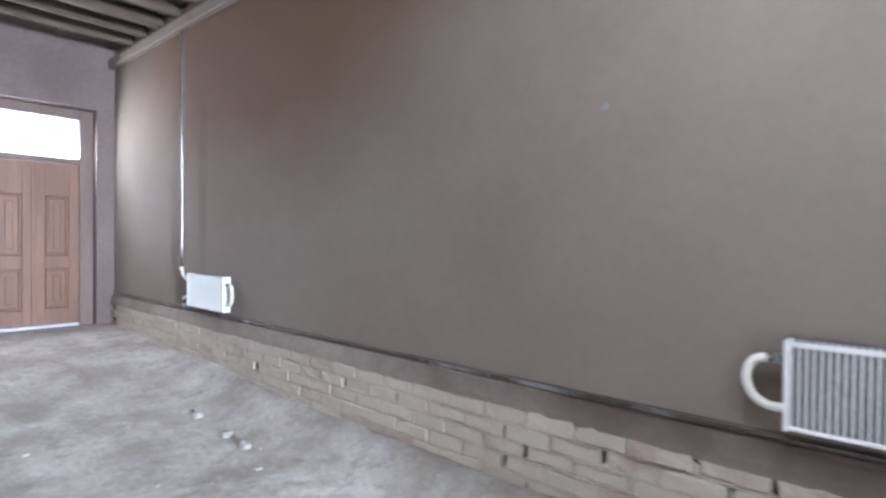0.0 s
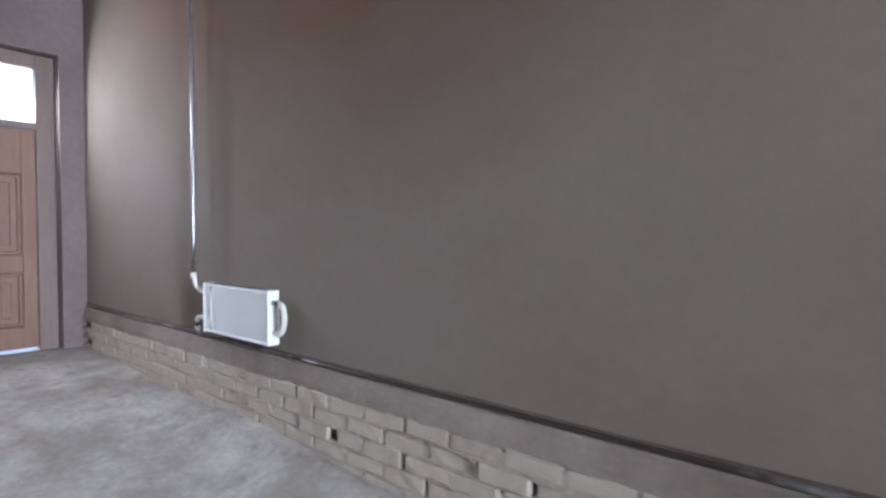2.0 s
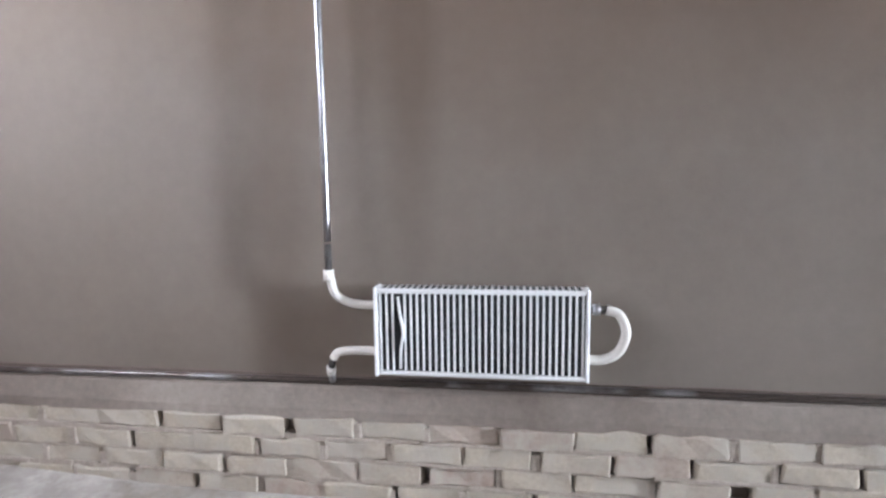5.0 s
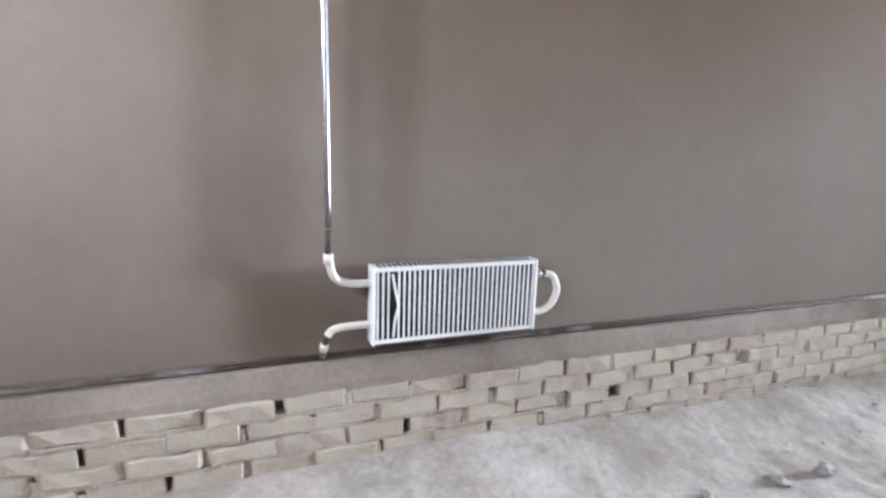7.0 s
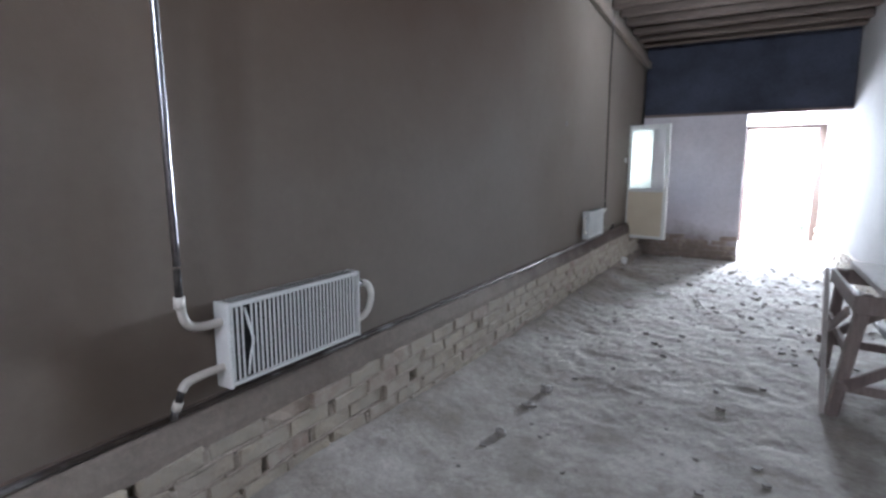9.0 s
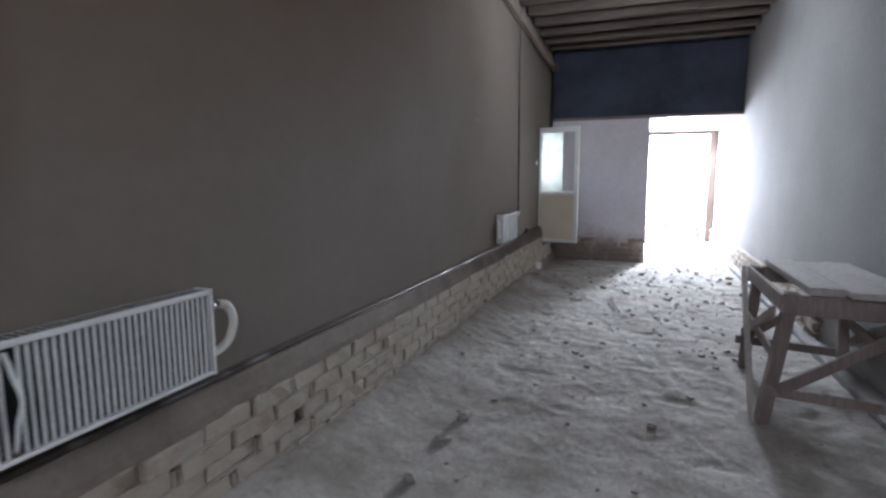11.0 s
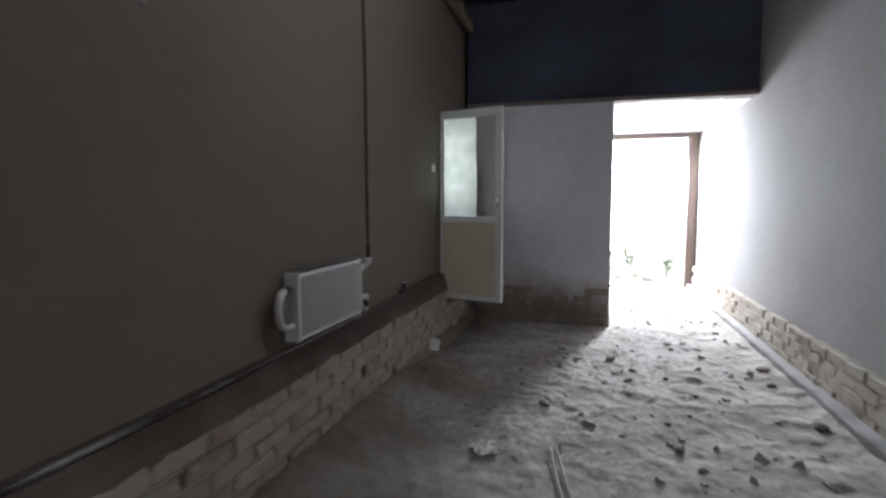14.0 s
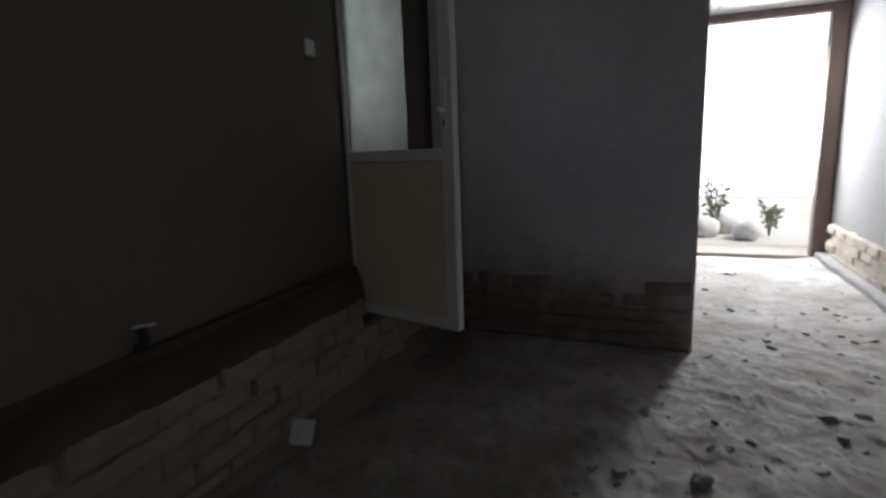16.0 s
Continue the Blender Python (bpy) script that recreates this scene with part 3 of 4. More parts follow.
# ---- white door leaf standing open ----
def white_leaf():
    hinge, free = Vector((2.600, 2.285)), Vector((2.430, 1.655))
    d = free - hinge
    W = d.length
    t = thing("door_leaf", Matrix.Translation((hinge.x, hinge.y, 0.410)) @ Matrix.Rotation(math.atan2(d.y, d.x), 4, "Z"), "white plastic door leaf standing open, half glazed", "door leaf")
    H, T = 1.795, 0.045
    zr0, zr1 = 0.745, 0.825
    part("stile", box(0, 0.022, -T / 2, T / 2, 0, H, 0.004), PVC, t)
    part("stile", box(W - 0.062, W, -T / 2, T / 2, 0, H, 0.004), PVC, t)
    part("rail", box(0.022, W - 0.062, -T / 2, T / 2, H - 0.075, H, 0.004), PVC, t)
    part("rail", box(0.022, W - 0.062, -T / 2, T / 2, zr0, zr1 - 0.03, 0.004), PVC, t)
    part("rail", box(0.022, W - 0.062, -T / 2, T / 2, 0, 0.045, 0.004), PVC, t)
    part("panel", box(0.022, W - 0.062, -T / 2 + 0.010, T / 2 - 0.010, 0.045, zr0, 0.0), PVC_CREAM, t, "cream lower panel")
    pane = part("pane", box(0.022, W - 0.062, -0.004, 0.004, zr1 - 0.03, H - 0.075), GLASS, t, "clear glass pane")
    pane.visible_shadow = False
    bm = bmesh.new()
    n, zs, zt = 24, zr1 - 0.028, H - 0.077
    a = [bm.verts.new((0.023, 0.0065, zs + (zt - zs) * k / n)) for k in range(n + 1)]
    b = [bm.verts.new((0.385 + 0.004 * noise.noise(Vector((k * 0.35, 2.0, 0.0))), 0.0065, zs + (zt - zs) * k / n)) for k in range(n + 1)]
    for k in range(n):
        bm.faces.new((a[k], b[k], b[k + 1], a[k + 1]))
    part("film", bm, FILM, t, "whitewash film over half the pane")
    part("lock_plate", box(W - 0.056, W - 0.026, -T / 2 - 0.006, -T / 2 + 0.001, 0.86, 1.08, 0.003), PVC, t)
    part("keyhole", box(W - 0.045, W - 0.037, -T / 2 - 0.0075, -T / 2 - 0.005, 0.885, 0.915), BLACK_TAPE, t, "dark keyhole")
    part("knob", tube([(W - 0.041, -T / 2 - 0.004, 0.95), (W - 0.041, -T / 2 - 0.03, 0.95), (W - 0.035, -T / 2 - 0.045, 0.955)], 0.010, 8, 3), PVC, t, "", True)
    for z in (0.2, 0.9, 1.6):
        hinge_pin = part("hinge", tube([(-0.010, 0.012, z - 0.045), (-0.010, 0.012, z + 0.045)], 0.010, 8, 1), GALVANISED, t, "", True)
        part("hinge_leaf", box(-0.055, 0.0, -0.003, 0.003, z - 0.03, z + 0.03), GALVANISED, hinge_pin).location = (0, 0.012, 0)
    return t


white_leaf()

sw = thing("light_switch", (2.36, Y_NORTH + 0.046, 1.655), "small white wall switch on dark plaster", "switch")
part("plate", box(-0.03, 0.03, -0.012, 0.006, -0.035, 0.035, 0.006), PVC, sw)
part("rocker", box(-0.014, 0.014, -0.018, -0.011, -0.022, 0.022, 0.004), PVC, sw)

def daub(x, z, s, seed):
    bm = bmesh.new()
    bmesh.ops.create_icosphere(bm, subdivisions=3, radius=1.0)
    for v in bm.verts:
        k = 1 + 0.45 * noise.noise(v.co * 1.4 + Vector((seed, 0, 0)))
        v.co = Vector((v.co.x * s * k, v.co.y * 0.010, v.co.z * s * 1.3 * k))
    ob = part("plaster_daub", bm, PLASTER_GREY, smooth=True)
    ob.matrix_basis = Matrix.Translation((x, Y_NORTH - 0.001, z))
    tagged(ob, "small pale plaster daub on the brown wall", "plaster patch")


daub(-0.965, 1.965, 0.017, 1.0)


# ---- tall wooden door in the west wall ----
def carved_panel(y0, y1, z0, z1, x):
    """A sunk panel with a raised field and a moulding round it."""
    bm = bmesh.new()
    levels = [(0.0, 0.0), (0.012, 0.014), (0.030, 0.014), (0.042, -0.010), (0.070, -0.010), (0.090, 0.004)]
    rings = []
    for inset, up in levels:
        rings.append([bm.verts.new((x + up, y, z)) for y, z in ((y0 + inset, z0 + inset), (y1 - inset, z0 + inset), (y1 - inset, z1 - inset), (y0 + inset, z1 - inset))])
    for r, q in zip(rings, rings[1:]):
        for k in range(4):
            bm.faces.new((r[k], r[(k + 1) % 4], q[(k + 1) % 4], q[k]))
    bm.faces.new(rings[-1])
    back = [bm.verts.new((x - 0.025, v.co.y, v.co.z)) for v in rings[0]]
    for k in range(4):
        bm.faces.new((rings[0][k], rings[0][(k + 1) % 4], back[(k + 1) % 4], back[k]))
    bm.faces.new(back)
    return bm


def wooden_door():
    x = -7.875
    door = thing("door_1", (0, 0, 0), "tall panelled wooden door with a glazed transom", "door")
    tagged(door, kind="structure")
    y0, y1 = DW[0] + 0.09, DW[1] - 0.150
    part("frame_post", box(x - 0.06, x + 0.05, y1, DW[1] - 0.002, DW[2], 2.965, 0.006), FRAME_WOOD, door)
    part("frame_post", box(x - 0.06, x + 0.05, DW[0] + 0.002, y0, DW[2], 2.965, 0.006), FRAME_WOOD, door)
    part("frame_head", box(x - 0.06, x + 0.05, y0, y1, 2.842, 2.965, 0.006), FRAME_WOOD, door)
    part("transom_bar", box(x - 0.06, x + 0.055, y0, y1, 2.275, 2.345, 0.008), FRAME_WOOD, door)
    p = part("pane", box(x - 0.012, x - 0.006, y0, y1, 2.345, 2.842), GLASS, door, "bright glass transom")
    p.visible_shadow = False
    n = 4
    w = (y1 - y0) / n
    for k in range(n):
        a, b = y0 + k * w + 0.004, y0 + (k + 1) * w - 0.004
        leaf = part("leaf", box(x - 0.025, x + 0.012, a, b, 0.265, 2.27, 0.003), DOOR_WOOD, door)
        st = 0.105
        for ya, yb in ((a, a + st), (b - st, b)):
            part("stile", box(x + 0.0125, x + 0.028, ya, yb, 0.266, 2.269, 0.003), DOOR_WOOD, leaf)
        for za, zb in ((0.266, 0.46), (0.97, 1.12), (1.87, 2.269)):
            part("rail", box(x + 0.0125, x + 0.028, a + st, b - st, za, zb, 0.003), DOOR_WOOD, leaf)
        for za, zb in ((0.465, 0.965), (1.125, 1.865)):
            part("panel", carved_panel(a + st + 0.003, b - st - 0.003, za, zb, x + 0.014), DOOR_WOOD, leaf)
        if k < n - 1:
            part("cover_strip", box(x + 0.029, x + 0.042, b - 0.022, b + 0.022, 0.27, 2.265, 0.004), DOOR_WOOD, leaf)
    structure(part("door_sill", box(x - 0.10, X_WEST + 0.02, DW[0], DW[1], DW[2] - 0.05, DW[2] + 0.012, 0.004), CEMENT), "worn cement door sill", "sill")


wooden_door()


# ---- exit door frame ----
def exit_frame():
    f = thing("door_2", (0, 0, 0), "open doorway with a brown wooden frame", "door frame")
    tagged(f, kind="structure")
    xa, xb = X_EXIT - 0.02, X_EXIT + 0.10
    part("frame_post", box(xa, xb, DX[0] + 0.002, DX[0] + 0.14, 0.0, 2.405, 0.008), FRAME_WOOD, f)
    part("frame_post", box(xa, xb, DX[1] - 0.14, DX[1] - 0.002, 0.0, 2.405, 0.008), FRAME_WOOD, f)
    part("frame_head", box(xa, xb, DX[0] + 0.14, DX[1] - 0.14, 2.335, 2.405, 0.008), FRAME_WOOD, f)
    part("threshold", box(xa, xb + 0.2, DX[0] + 0.14, DX[1] - 0.14, -0.03, 0.03, 0.008), CEMENT, f, "pale worn threshold")


exit_frame()


# ---- trestle ----
def trestle():
    t = thing("trestle", (-2.035, -0.345, 0), "rough weathered wooden trestle with loose planks on top", "trestle")
    hx, hy, H = 0.475, 0.265, 0.76

    def gz(x, y):
        return floor_z(-2.035 + x, -0.345 + y) - 0.015

    for sx in (-1, 1):
        for sy in (-1, 1):
            x, y = sx * hx, sy * hy
            part("leg", beam((x * 1.04, y * 1.06 + (0.09 if sx < 0 else 0.03) * sy, gz(x, y)), (x * 0.97, y * 0.96, H), 0.095 if sx < 0 else 0.080, 0.065, 0.008), TRESTLE_WOOD, t)
    for sx in (-1, 1):
        x = sx * (hx + 0.052)
        part("apron", beam((x, -hy - 0.06, H - 0.07), (x, hy + 0.05, H - 0.06), 0.115, 0.024, 0.004, (1, 0, 0)), TRESTLE_WOOD, t)
        part("rung", beam((x, -hy - 0.09, 0.15), (x, hy + 0.10, 0.19), 0.06, 0.024, 0.004, (1, 0, 0)), TRESTLE_WOOD, t)
        part("brace", beam((x + sx * 0.024, hy + 0.05, 0.20), (x + sx * 0.024, -hy, H - 0.16), 0.065, 0.022, 0.004, (1, 0, 0)), TRESTLE_WOOD, t)
    for sy in (-1, 1):
        y = sy * (hy + 0.045)
        part("rail", beam((-hx - 0.03, y, H - 0.06), (hx + 0.03, y, H - 0.05), 0.10, 0.024, 0.004, (0, 1, 0)), TRESTLE_WOOD, t)
        part("rung", beam((-hx, y, 0.36), (hx, y, 0.40), 0.06, 0.024, 0.004, (0, 1, 0)), TRESTLE_WOOD, t)
        part("brace", beam((hx - 0.02, y + sy * 0.024, 0.26), (-hx + 0.04, y + sy * 0.024, H - 0.12), 0.06, 0.022, 0.004, (0, 1, 0)), TRESTLE_WOOD, t)
    part("prop", beam((-hx - 0.02, hy + 0.15, gz(-hx - 0.02, hy + 0.15)), (hx + 0.02, hy + 0.085, H - 0.01), 0.034, 0.026, 0.004), PLANK_WOOD, t, "thin pale leaning lath")
    for k, (ya, yb, dx) in enumerate(((-0.33, -0.16, 0.05), (-0.15, 0.02, -0.03), (0.035, 0.20, 0.02))):
        part("plank", box(-hx - 0.10 + dx, hx + 0.10 + dx, ya, yb, H + 0.001, H + 0.034 + 0.006 * k, 0.004), PLANK_WOOD, t, "pale dusty loose plank")


trestle()

# ---- hanging bulb ----
lb = thing("ceiling_bulb", (-0.10, 0.77, 3.30), "lit bare bulb hanging from the ceiling boards", "lamp")
bm = bmesh.new()
bmesh.ops.create_uvsphere(bm, u_segments=16, v_segments=12, radius=0.045)
for v in bm.verts:
    if v.co.z > 0.015:
        v.co.x *= 1 - 8 * (v.co.z - 0.015)
        v.co.y *= 1 - 8 * (v.co.z - 0.015)
        v.co.z *= 1.25
part("bulb", bm, BULB, lb, "glowing bulb", True)
part("socket", tube([(0, 0, 0.045), (0, 0, 0.10)], 0.018, 10, 1), BLACK_TAPE, lb, "dark socket", True)
part("cord", tube([(0, 0, 0.09), (0.004, 0, 0.2), (0, 0, 0.41)], 0.004, 6, 3), BLACK_TAPE, lb)


# ---- loose things on the floor ----
def lump(size, seed, flat=0.6):
    bm = bmesh.new()
    bmesh.ops.create_icosphere(bm, subdivisions=2, radius=1.0)
    for v in bm.verts:
        k = 1 + 0.35 * noise.noise(v.co * 1.3 + Vector((seed, 0, 0))) + 0.15 * noise.noise(v.co * 3.1 + Vector((0, seed, 0)))
        v.co = Vector((v.co.x * size[0] * k, v.co.y * size[1] * k, v.co.z * size[2] * k))
    return bm


def chunk(x, y, size, seed, material, label):
    ob = part("plaster_chunk", lump(size, seed), material)
    ob.matrix_basis = pose(x, y, floor_z(x, y) + size[2] * 0.55, 0, 0, seed * 57)
    tagged(ob, label, "rubble", "chunks on the floor")


chunk(-3.86, 1.675, (0.040, 0.03, 0.025), 1.0, RUBBLE, "white plaster chunk lying on the earth floor")
chunk(-3.40, 1.68, (0.045, 0.035, 0.02), 2.0, RUBBLE, "grey plaster chunk lying on the earth floor")
chunk(-3.12, 1.66, (0.05, 0.035, 0.03), 3.0, RUBBLE, "grey plaster chunk lying on the earth floor")
for k, (x, y, s) in enumerate(((-2.54, 0.66, 0.015), (-1.70, 1.13, 0.018), (0.64, 0.39, 0.04), (-0.34, 0.45, 0.03), (1.97, 1.10, 0.022), (2.25, 0.69, 0.05), (1.10, 1.15, 0.045), (1.28, 1.66, 0.02), (2.06, 1.10, 0.018))):
    chunk(x, y, (s, s * 0.75, s * 0.5), 4.0 + k, RUBBLE, "grey clod lying on the earth floor")


for k, (x, y, s) in enumerate(((1.88, 0.30, 0.045), (0.99, 0.40, 0.045), (2.20, -0.45, 0.085), (1.83, -0.40, 0.075), (1.12, -0.45, 0.09), (1.40, 2.08, 0.055), (1.53, 0.15, 0.04), (2.72, 0.61, 0.04), (2.61, 0.49, 0.035), (1.14, 0.25, 0.03))):
    chunk(x, y, (s * 0.6, s * 0.42, s * 0.22), 31.0 + k, CLOD_DARK, "dark broken clod lying on the earth floor")


def crumpled(x, y, size, seed, label):
    bm = bmesh.new()
    bmesh.ops.create_grid(bm, x_segments=7, y_segments=7, size=size)
    for v in bm.verts:
        q = v.co * (9 / max(size * 8, 0.2)) * 2
        v.co.z = size * 0.55 * abs(noise.noise(q + Vector((seed, 0, 0)))) + 0.004
        v.co.x += size * 0.3 * noise.noise(q + Vector((0, seed, 3)))
        v.co.y += size * 0.3 * noise.noise(q + Vector((5, seed, 0)))
    g = bmesh.ops.extrude_face_region(bm, geom=bm.faces[:])["geom"]
    for v in g:
        if isinstance(v, bmesh.types.BMVert):
            v.co.z += 0.0015
    ob = part("paper_scrap", bm, PAPER)
    ob.matrix_basis = pose(x, y, floor_z(x, y) - 0.002, 0, 0, seed * 40)
    tagged(ob, label, "litter", "litter on the floor")


crumpled(0.355, 1.395, 0.075, 1.0, "crumpled white paper scrap on the earth floor")
crumpled(5.73, 0.27, 0.09, 2.0, "white paper scrap on the passage floor")
crumpled(1.49, 0.58, 0.04, 3.0, "small crumpled white scrap on the earth floor")

card = part("tile_offcut", box(-0.045, 0.045, -0.005, 0.005, 0, 0.10, 0.001), PAPER)
card.matrix_basis = pose(1.885, 2.150, 0.072, -12, 16, -50)
tagged(card, "small white tile offcut leaning by the plinth", "tile")

for k, (x, y, a, l) in enumerate(((3.42, 1.55, -18, 0.26), (3.42, 1.32, -38, 0.24))):
    ob = part("wood_strip", box(-l / 2, l / 2, -0.012, 0.012, 0, 0.012, 0.002), PLANK_WOOD)
    ob.matrix_basis = pose(x, y, floor_z(x, y) + 0.006, 0, 0, a)
    tagged(ob, "thin wood strip lying on the floor", "wood strip", "wood strips by the partition")


for k, (y, a, l) in enumerate(((1.005, 10, 0.62), (0.965, 11.5, 0.66))):
    bm = tube([(-l / 2, 0, 0), (0, 0.006, 0.004), (l / 2, 0, 0)], 0.006, 6, 4)
    ob = part("reed_stick", bm, PLANK_WOOD, smooth=True)
    ob.matrix_basis = pose(0.14, y, floor_z(0.14, y) + 0.010, 0, 0, a)
    tagged(ob, "long thin pale reed stick on the earth floor", "stick", "sticks on the floor")

stub = thing("pipe_stub", (1.36, Y_NORTH + 0.02, 0.70), "dark capped pipe stub standing out of the plaster above the ledge", "pipe")
part("pipe", tube([(0, 0.03, -0.04), (0, -0.03, -0.035), (-0.005, -0.045, 0.0), (-0.01, -0.045, 0.03)], 0.014, 10, 5), BLACK_TAPE, stub, "dark steel elbow", True)
part("cap", tube([(-0.035, -0.045, 0.040), (0.03, -0.048, 0.028)], 0.005, 8, 1), PIPE_PAINT, stub, "pale wrapped end", True)


def crumbs():
    rng = random.Random(7)
    verts, faces = [], []
    while len(faces) < 420 * 6:
        x, y = rng.uniform(-4.5, 6.2), rng.uniform(-0.55, 2.15)
        s = 0.004 + 0.020 * rng.random() ** 4
        z, a = floor_z(x, y) + s * 0.2, rng.uniform(0, 3.1)
        n = len(verts)
        for dz in (-1, 1):
            for dx, dy in ((-1, -1), (1, -1), (1, 1), (-1, 1)):
                ux, uy = s * dx * rng.uniform(0.6, 1.2), s * dy * rng.uniform(0.5, 1.0)
                verts.append((x + ux * math.cos(a) - uy * math.sin(a), y + ux * math.sin(a) + uy * math.cos(a), z + dz * s * rng.uniform(0.3, 0.6)))
        faces += [(n, n + 3, n + 2, n + 1), (n + 4, n + 5, n + 6, n + 7), (n, n + 1, n + 5, n + 4), (n + 1, n + 2, n + 6, n + 5), (n + 2, n + 3, n + 7, n + 6), (n + 3, n, n + 4, n + 7)]
    me = bpy.data.meshes.new("crumbs")
    me.from_pydata(verts, [], faces)
    tagged(part("floor_crumbs", me, RUBBLE), "scattered grey crumbs on the earth floor", "rubble", kind="stuff")


crumbs()


def flakes(name, count, seed, x_range, sizes, material, label):
    """Broken flat pieces half sunk in the floor, joined."""
    rng = random.Random(seed)
    verts, faces = [], []
    for _ in range(count):
        x, y = rng.uniform(*x_range), rng.uniform(-0.5, 1.0 if rng.random() < 0.6 else 1.95)
        s = sizes[0] + (sizes[1] - sizes[0]) * rng.random() ** 2.5
        z, a, n = floor_z(x, y) - 0.004, rng.uniform(0, 6.28), rng.randint(5, 8)
        tx, ty, k = rng.uniform(-0.45, 0.45), rng.uniform(-0.45, 0.45), len(verts)
        flat = rng.uniform(0.35, 0.9)
        rim = []
        for q in range(n):
            r = s * rng.uniform(0.5, 1.15)
            c, d = r * math.cos(6.283 * q / n), flat * r * math.sin(6.283 * q / n)
            rim.append((c * math.cos(a) - d * math.sin(a), c * math.sin(a) + d * math.cos(a)))
        h = s * rng.uniform(0.03, 0.15)
        verts += [(x + u, y + v, z - 0.012 + u * tx + v * ty) for u, v in rim] + [(x + u * 0.75, y + v * 0.75, z + h * rng.uniform(0.7, 1.2) + u * tx + v * ty) for u, v in rim]
        faces += [tuple(range(k + n, k + 2 * n))] + [(k + q, k + (q + 1) % n, k + n + (q + 1) % n, k + n + q) for q in range(n)]
    me = bpy.data.meshes.new(name)
    me.from_pydata(verts, [], faces)
    tagged(part(name, me, material), label, "rubble", kind="stuff")


flakes("floor_clods", 620, 17, (-1.6, 4.6), (0.012, 0.062), EARTH_CLOD, "broken grey earth clods and pale flakes on the floor")
flakes("floor_flakes", 90, 18, (-1.8, 5.0), (0.008, 0.024), RUBBLE, "small pale plaster flakes on the earth floor")
flakes("dark_clods", 70, 19, (-1.0, 4.2), (0.008, 0.026), CLOD_DARK, "dark soil clods on the earth floor")

# ---- outside ----
bm = bmesh.new()
bmesh.ops.create_grid(bm, x_segments=40, y_segments=40, size=600)
for v in bm.verts:
    v.co.z = -0.25
structure(part("ground", bm, YARD), "dry bare yard ground", "ground")
structure(part("ground_step", box(X_EXIT + 0.31, X_EXIT + 1.1, -1.6, 1.3, -0.3, -0.06, 0.02), CEMENT), "worn cement doorstep outside", "step")
structure(part("ground_step", box(X_WEST - 1.4, X_WEST - 0.401, -1.2, 2.6, -0.3, 0.24, 0.02), CEMENT), "cement landing outside the wooden door", "step")
# added glowing sheet that stands in for bright daylight and lights the passage
structure(part("backdrop", box(16.0, 16.1, -14, 14, -0.3, 9.0), BACKDROP), "glowing white sheet for the overexposed daylight beyond the yard", "backdrop")
for k, (x, y, s) in enumerate(((9.3, 0.2, 0.24), (9.1, -0.35, 0.22), (9.7, -0.1, 0.26), (9.9, 0.6, 0.3))):
    ob = part("boulder", lump((s, s * 0.9, s * 0.75), 20 + k), PALE_STONE, smooth=True)
    ob.matrix_basis = pose(x, y, -0.25 + s * 0.5, 0, 0, k * 40)
    tagged(ob, "pale rounded stone lying in the sunny yard", "stone", "stones in the yard")


def shrub(x, y, h, seed, label):
    rng = random.Random(seed)
    t = thing("shrub", (x, y, -0.25), label, "shrub", "shrubs in the yard")
    leaves = bmesh.new()
    for s in range(6):
        a, r = rng.uniform(0, 6.28), rng.uniform(0.05, 0.28) * h
        top = Vector((math.cos(a) * r, math.sin(a) * r, h * rng.uniform(0.6, 1.0)))
        part("stem", tube([(0, 0, 0), top * 0.5 + Vector((0, 0, 0.05)), top], 0.008, 6, 3), STEM, t, "", True)
        for q in range(22):
            c = top * rng.uniform(0.35, 1.02)
            n = Vector((rng.uniform(-1, 1), rng.uniform(-1, 1), rng.uniform(-0.2, 1))).normalized()
            u = n.orthogonal().normalized()
            w = n.cross(u)
            L = rng.uniform(0.05, 0.12)
            o = c + n * 0.02
            quad = [leaves.verts.new(o + p) for p in (Vector((0, 0, 0)), n * L * 0.5 + u * L * 0.25, n * L + w * 0.01, n * L * 0.5 - u * L * 0.25)]
            leaves.faces.new(quad)
    part("crown", leaves, LEAF, t, "green leaves")


shrub(9.5, 0.05, 0.95, 1, "leafy green plant among pale stones")
shrub(9.4, -0.68, 0.60, 2, "small twiggy plant beside pale stones")
shrub(10.2, 0.5, 0.7, 3, "leafy green plant among pale stones")

# ---- bricks of the walls, last ----
def brick_meshes(count, length, depth, height, seed):
    rng = random.Random(seed)
    out = []
    for _ in range(count):
        bm = bmesh.new()
        add_box(bm, -length / 2, length / 2, -depth / 2, depth / 2, -height / 2, height / 2, 0.008)
        bmesh.ops.subdivide_edges(bm, edges=[e for e in bm.edges if e.calc_length() > 0.15], cuts=2)
        for v in bm.verts:
            v.co += Vector((rng.uniform(-0.008, 0.008), rng.uniform(-0.005, 0.005), rng.uniform(-0.007, 0.007)))
        me = mesh_of(bm, "brick")
        me.materials.append(BRICK)
        out.append(me)
    return out


PITCH, COURSE = 0.2655, 0.0825
BRICKS = brick_meshes(14, 0.252, 0.06, 0.075, 3)


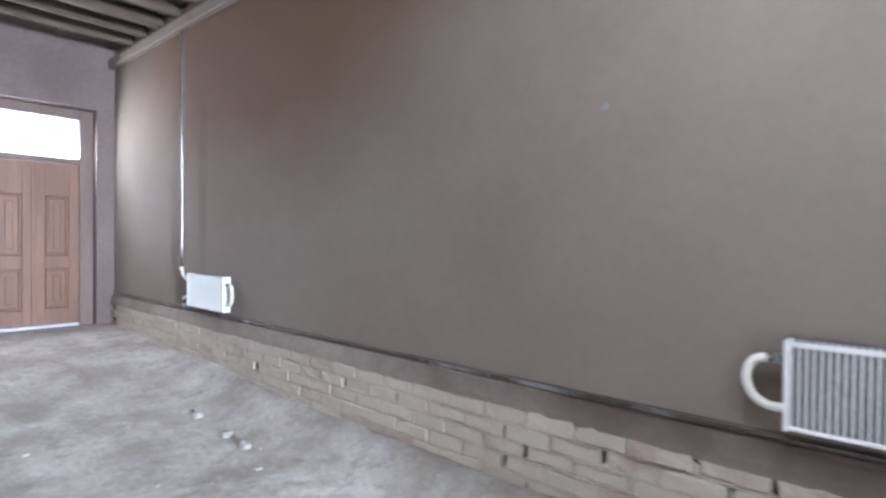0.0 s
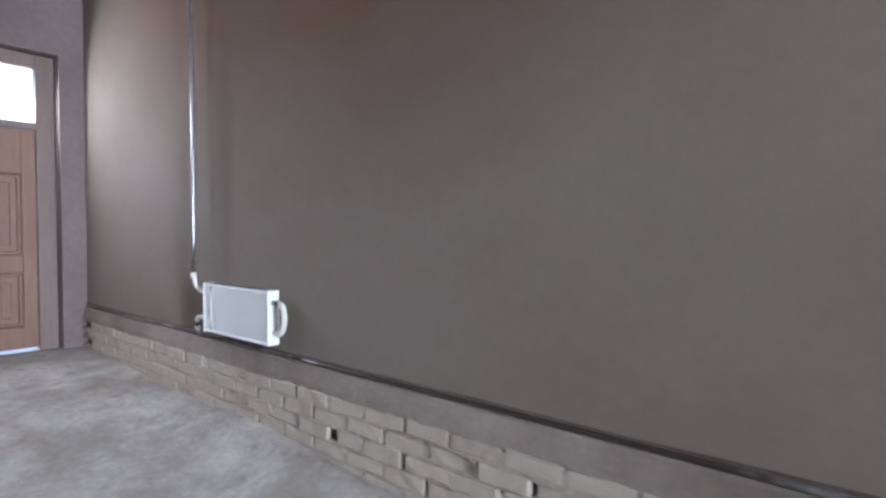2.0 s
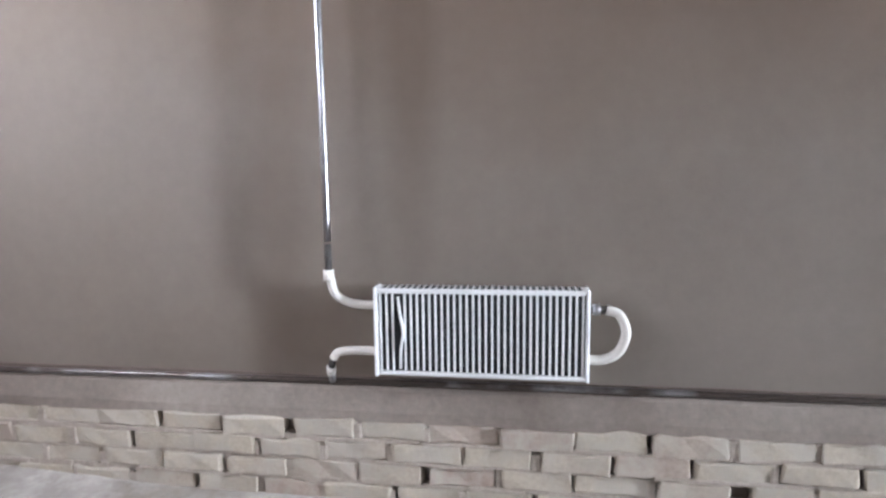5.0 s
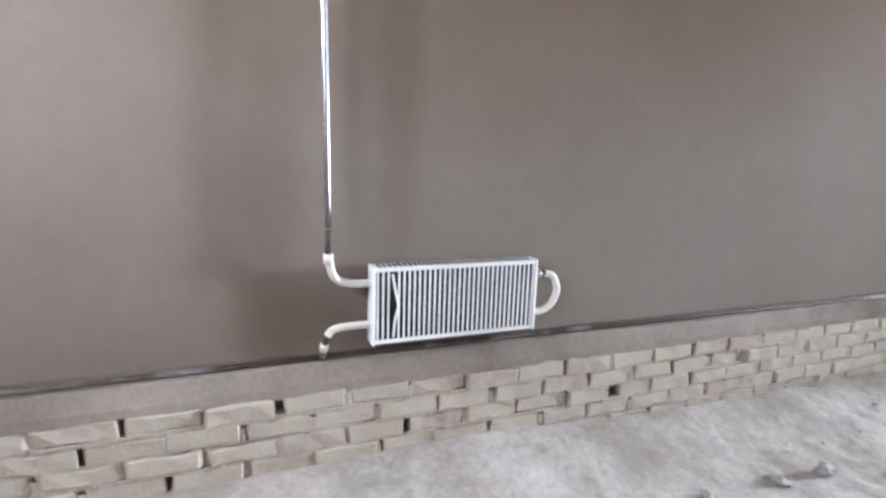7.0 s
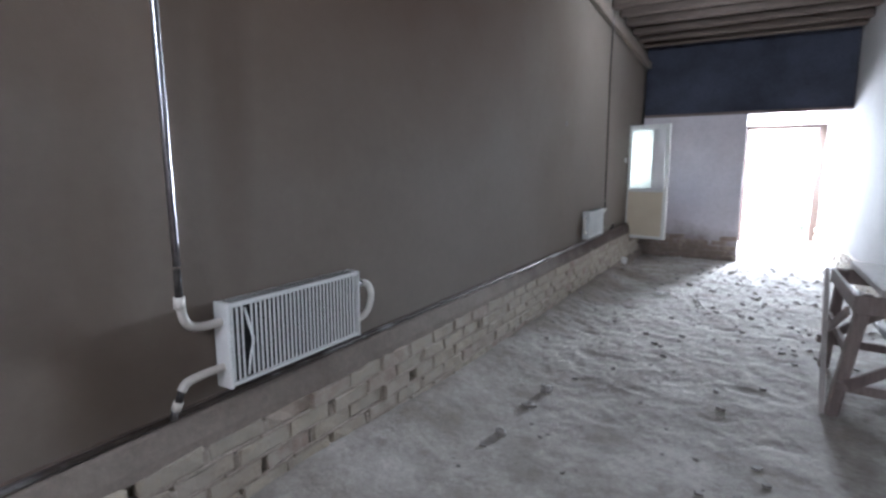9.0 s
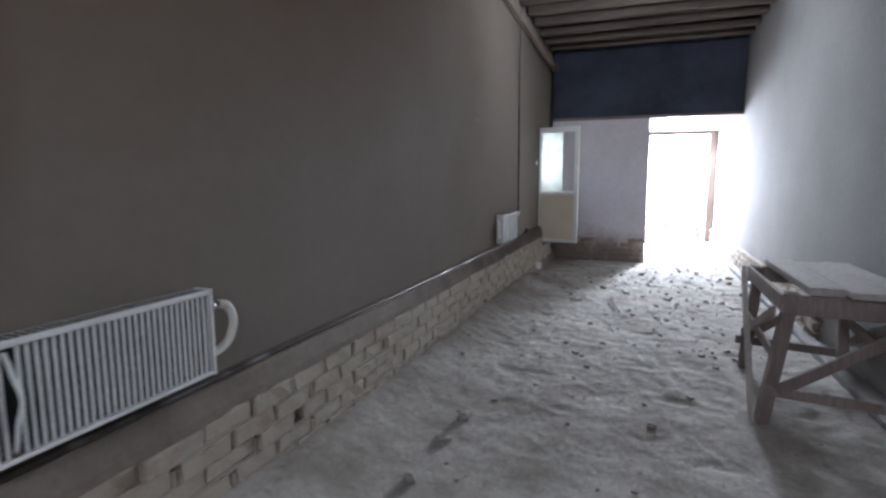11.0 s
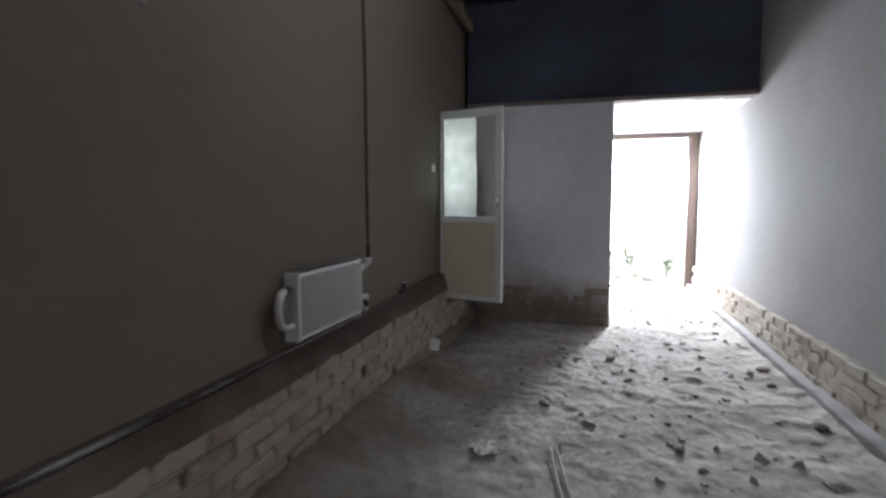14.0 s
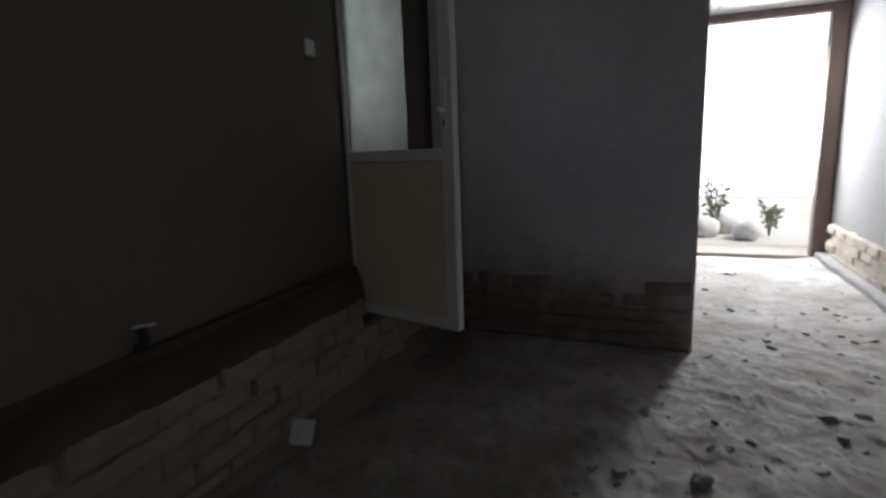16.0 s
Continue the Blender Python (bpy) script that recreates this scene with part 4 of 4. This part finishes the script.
def lay(parent, wall_y, s, x0, x1, top, courses, phase, seed, skip=0.0, hole=()):
    """Courses of brick along x. s: +1 where the face looks to -y."""
    rng = random.Random(seed)
    beds = bmesh.new()
    fill = bmesh.new()
    for c in range(courses):
        z = top - COURSE * (c + 0.5)
        off = phase + (PITCH / 2 if c % 2 else 0.0)
        k = math.ceil((x0 - off) / PITCH)
        while off + k * PITCH + PITCH < x1:
            xa = off + k * PITCH
            k += 1
            if rng.random() < skip:
                continue
            broken = any(c == hc and xa < hx < xa + PITCH for hx, hc in hole)
            ob = part("brick", rng.choice(BRICKS), BRICK, parent)
            ob.matrix_basis = pose(xa + PITCH / 2 + rng.uniform(-0.009, 0.009), wall_y - s * (0.020 + rng.uniform(-0.007, 0.006)), z + rng.uniform(-0.004, 0.004), rng.uniform(-3, 3), rng.uniform(-1.2, 1.2), rng.choice((0, 180)) + rng.uniform(-1.5, 1.5)) @ Matrix.Diagonal((rng.uniform(0.95, 1.04), 1, rng.uniform(0.95, 1.05), 1))
            if broken:
                ob.matrix_basis = pose(xa + PITCH / 2 + 0.03, wall_y - s * 0.02, z) @ Matrix.Diagonal((0.76, 1, 1, 1))
            elif rng.random() < 0.66:
                w = rng.uniform(0.010, 0.022)
                add_box(fill, xa - w, xa + w, *sorted((wall_y - s * rng.uniform(0.038, 0.053), wall_y + s * 0.01)), z - 0.040, z + rng.uniform(0.015, 0.040), 0.004)
        x = x0
        while x < x1 - 0.05:
            w = min(rng.uniform(0.15, 0.6), x1 - x)
            h = rng.uniform(0.005, 0.014)
            add_box(beds, x, x + w, *sorted((wall_y - s * rng.uniform(0.042, 0.054), wall_y - s * 0.001)), z - COURSE / 2 - h, z - COURSE / 2 + h, 0.004)
            x += w
    part("mortar", beds, MORTAR, parent, "grey mortar beds")
    part("mortar", fill, MORTAR, parent, "grey mortar joints")


lay(wall_north, Y_NORTH - 0.002, 1, X_WEST, 2.545, 0.501, 2, -6.111, 11)
lay(wall_north, Y_NORTH - 0.002, 1, X_WEST, X_PART - 0.01, 0.336, 4, -6.111, 14, 0.0, ((-3.97, 0), (0.56, 0), (1.19, 2), (-0.6, 2)))
cut_brick = part("brick", BRICKS[0], BRICK, wall_north)
cut_brick.matrix_basis = pose(2.455, Y_NORTH - 0.022, 0.459) @ Matrix.Diagonal((0.52, 1, 1, 1))
lay(wall_south, Y_SOUTH + 0.002, -1, -0.9, X_EXIT - 0.1, 0.37, 4, 0.02, 12)


def partition_foot():
    """Bare rough bricks at the foot of the partition, some of them broken back."""
    rng = random.Random(21)
    for c in range(5):
        z, y = 0.405 - COURSE * (c + 0.5), 0.67 + (0.13 if c % 2 else 0.0)
        while y < 2.15:
            if c > 0 or rng.random() < 0.6:
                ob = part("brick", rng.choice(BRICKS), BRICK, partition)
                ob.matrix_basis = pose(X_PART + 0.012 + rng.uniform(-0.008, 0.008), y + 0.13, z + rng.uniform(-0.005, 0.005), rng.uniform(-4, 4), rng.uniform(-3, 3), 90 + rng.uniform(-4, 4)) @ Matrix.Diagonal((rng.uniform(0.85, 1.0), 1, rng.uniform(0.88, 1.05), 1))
            y += PITCH + rng.uniform(-0.01, 0.02)


partition_foot()
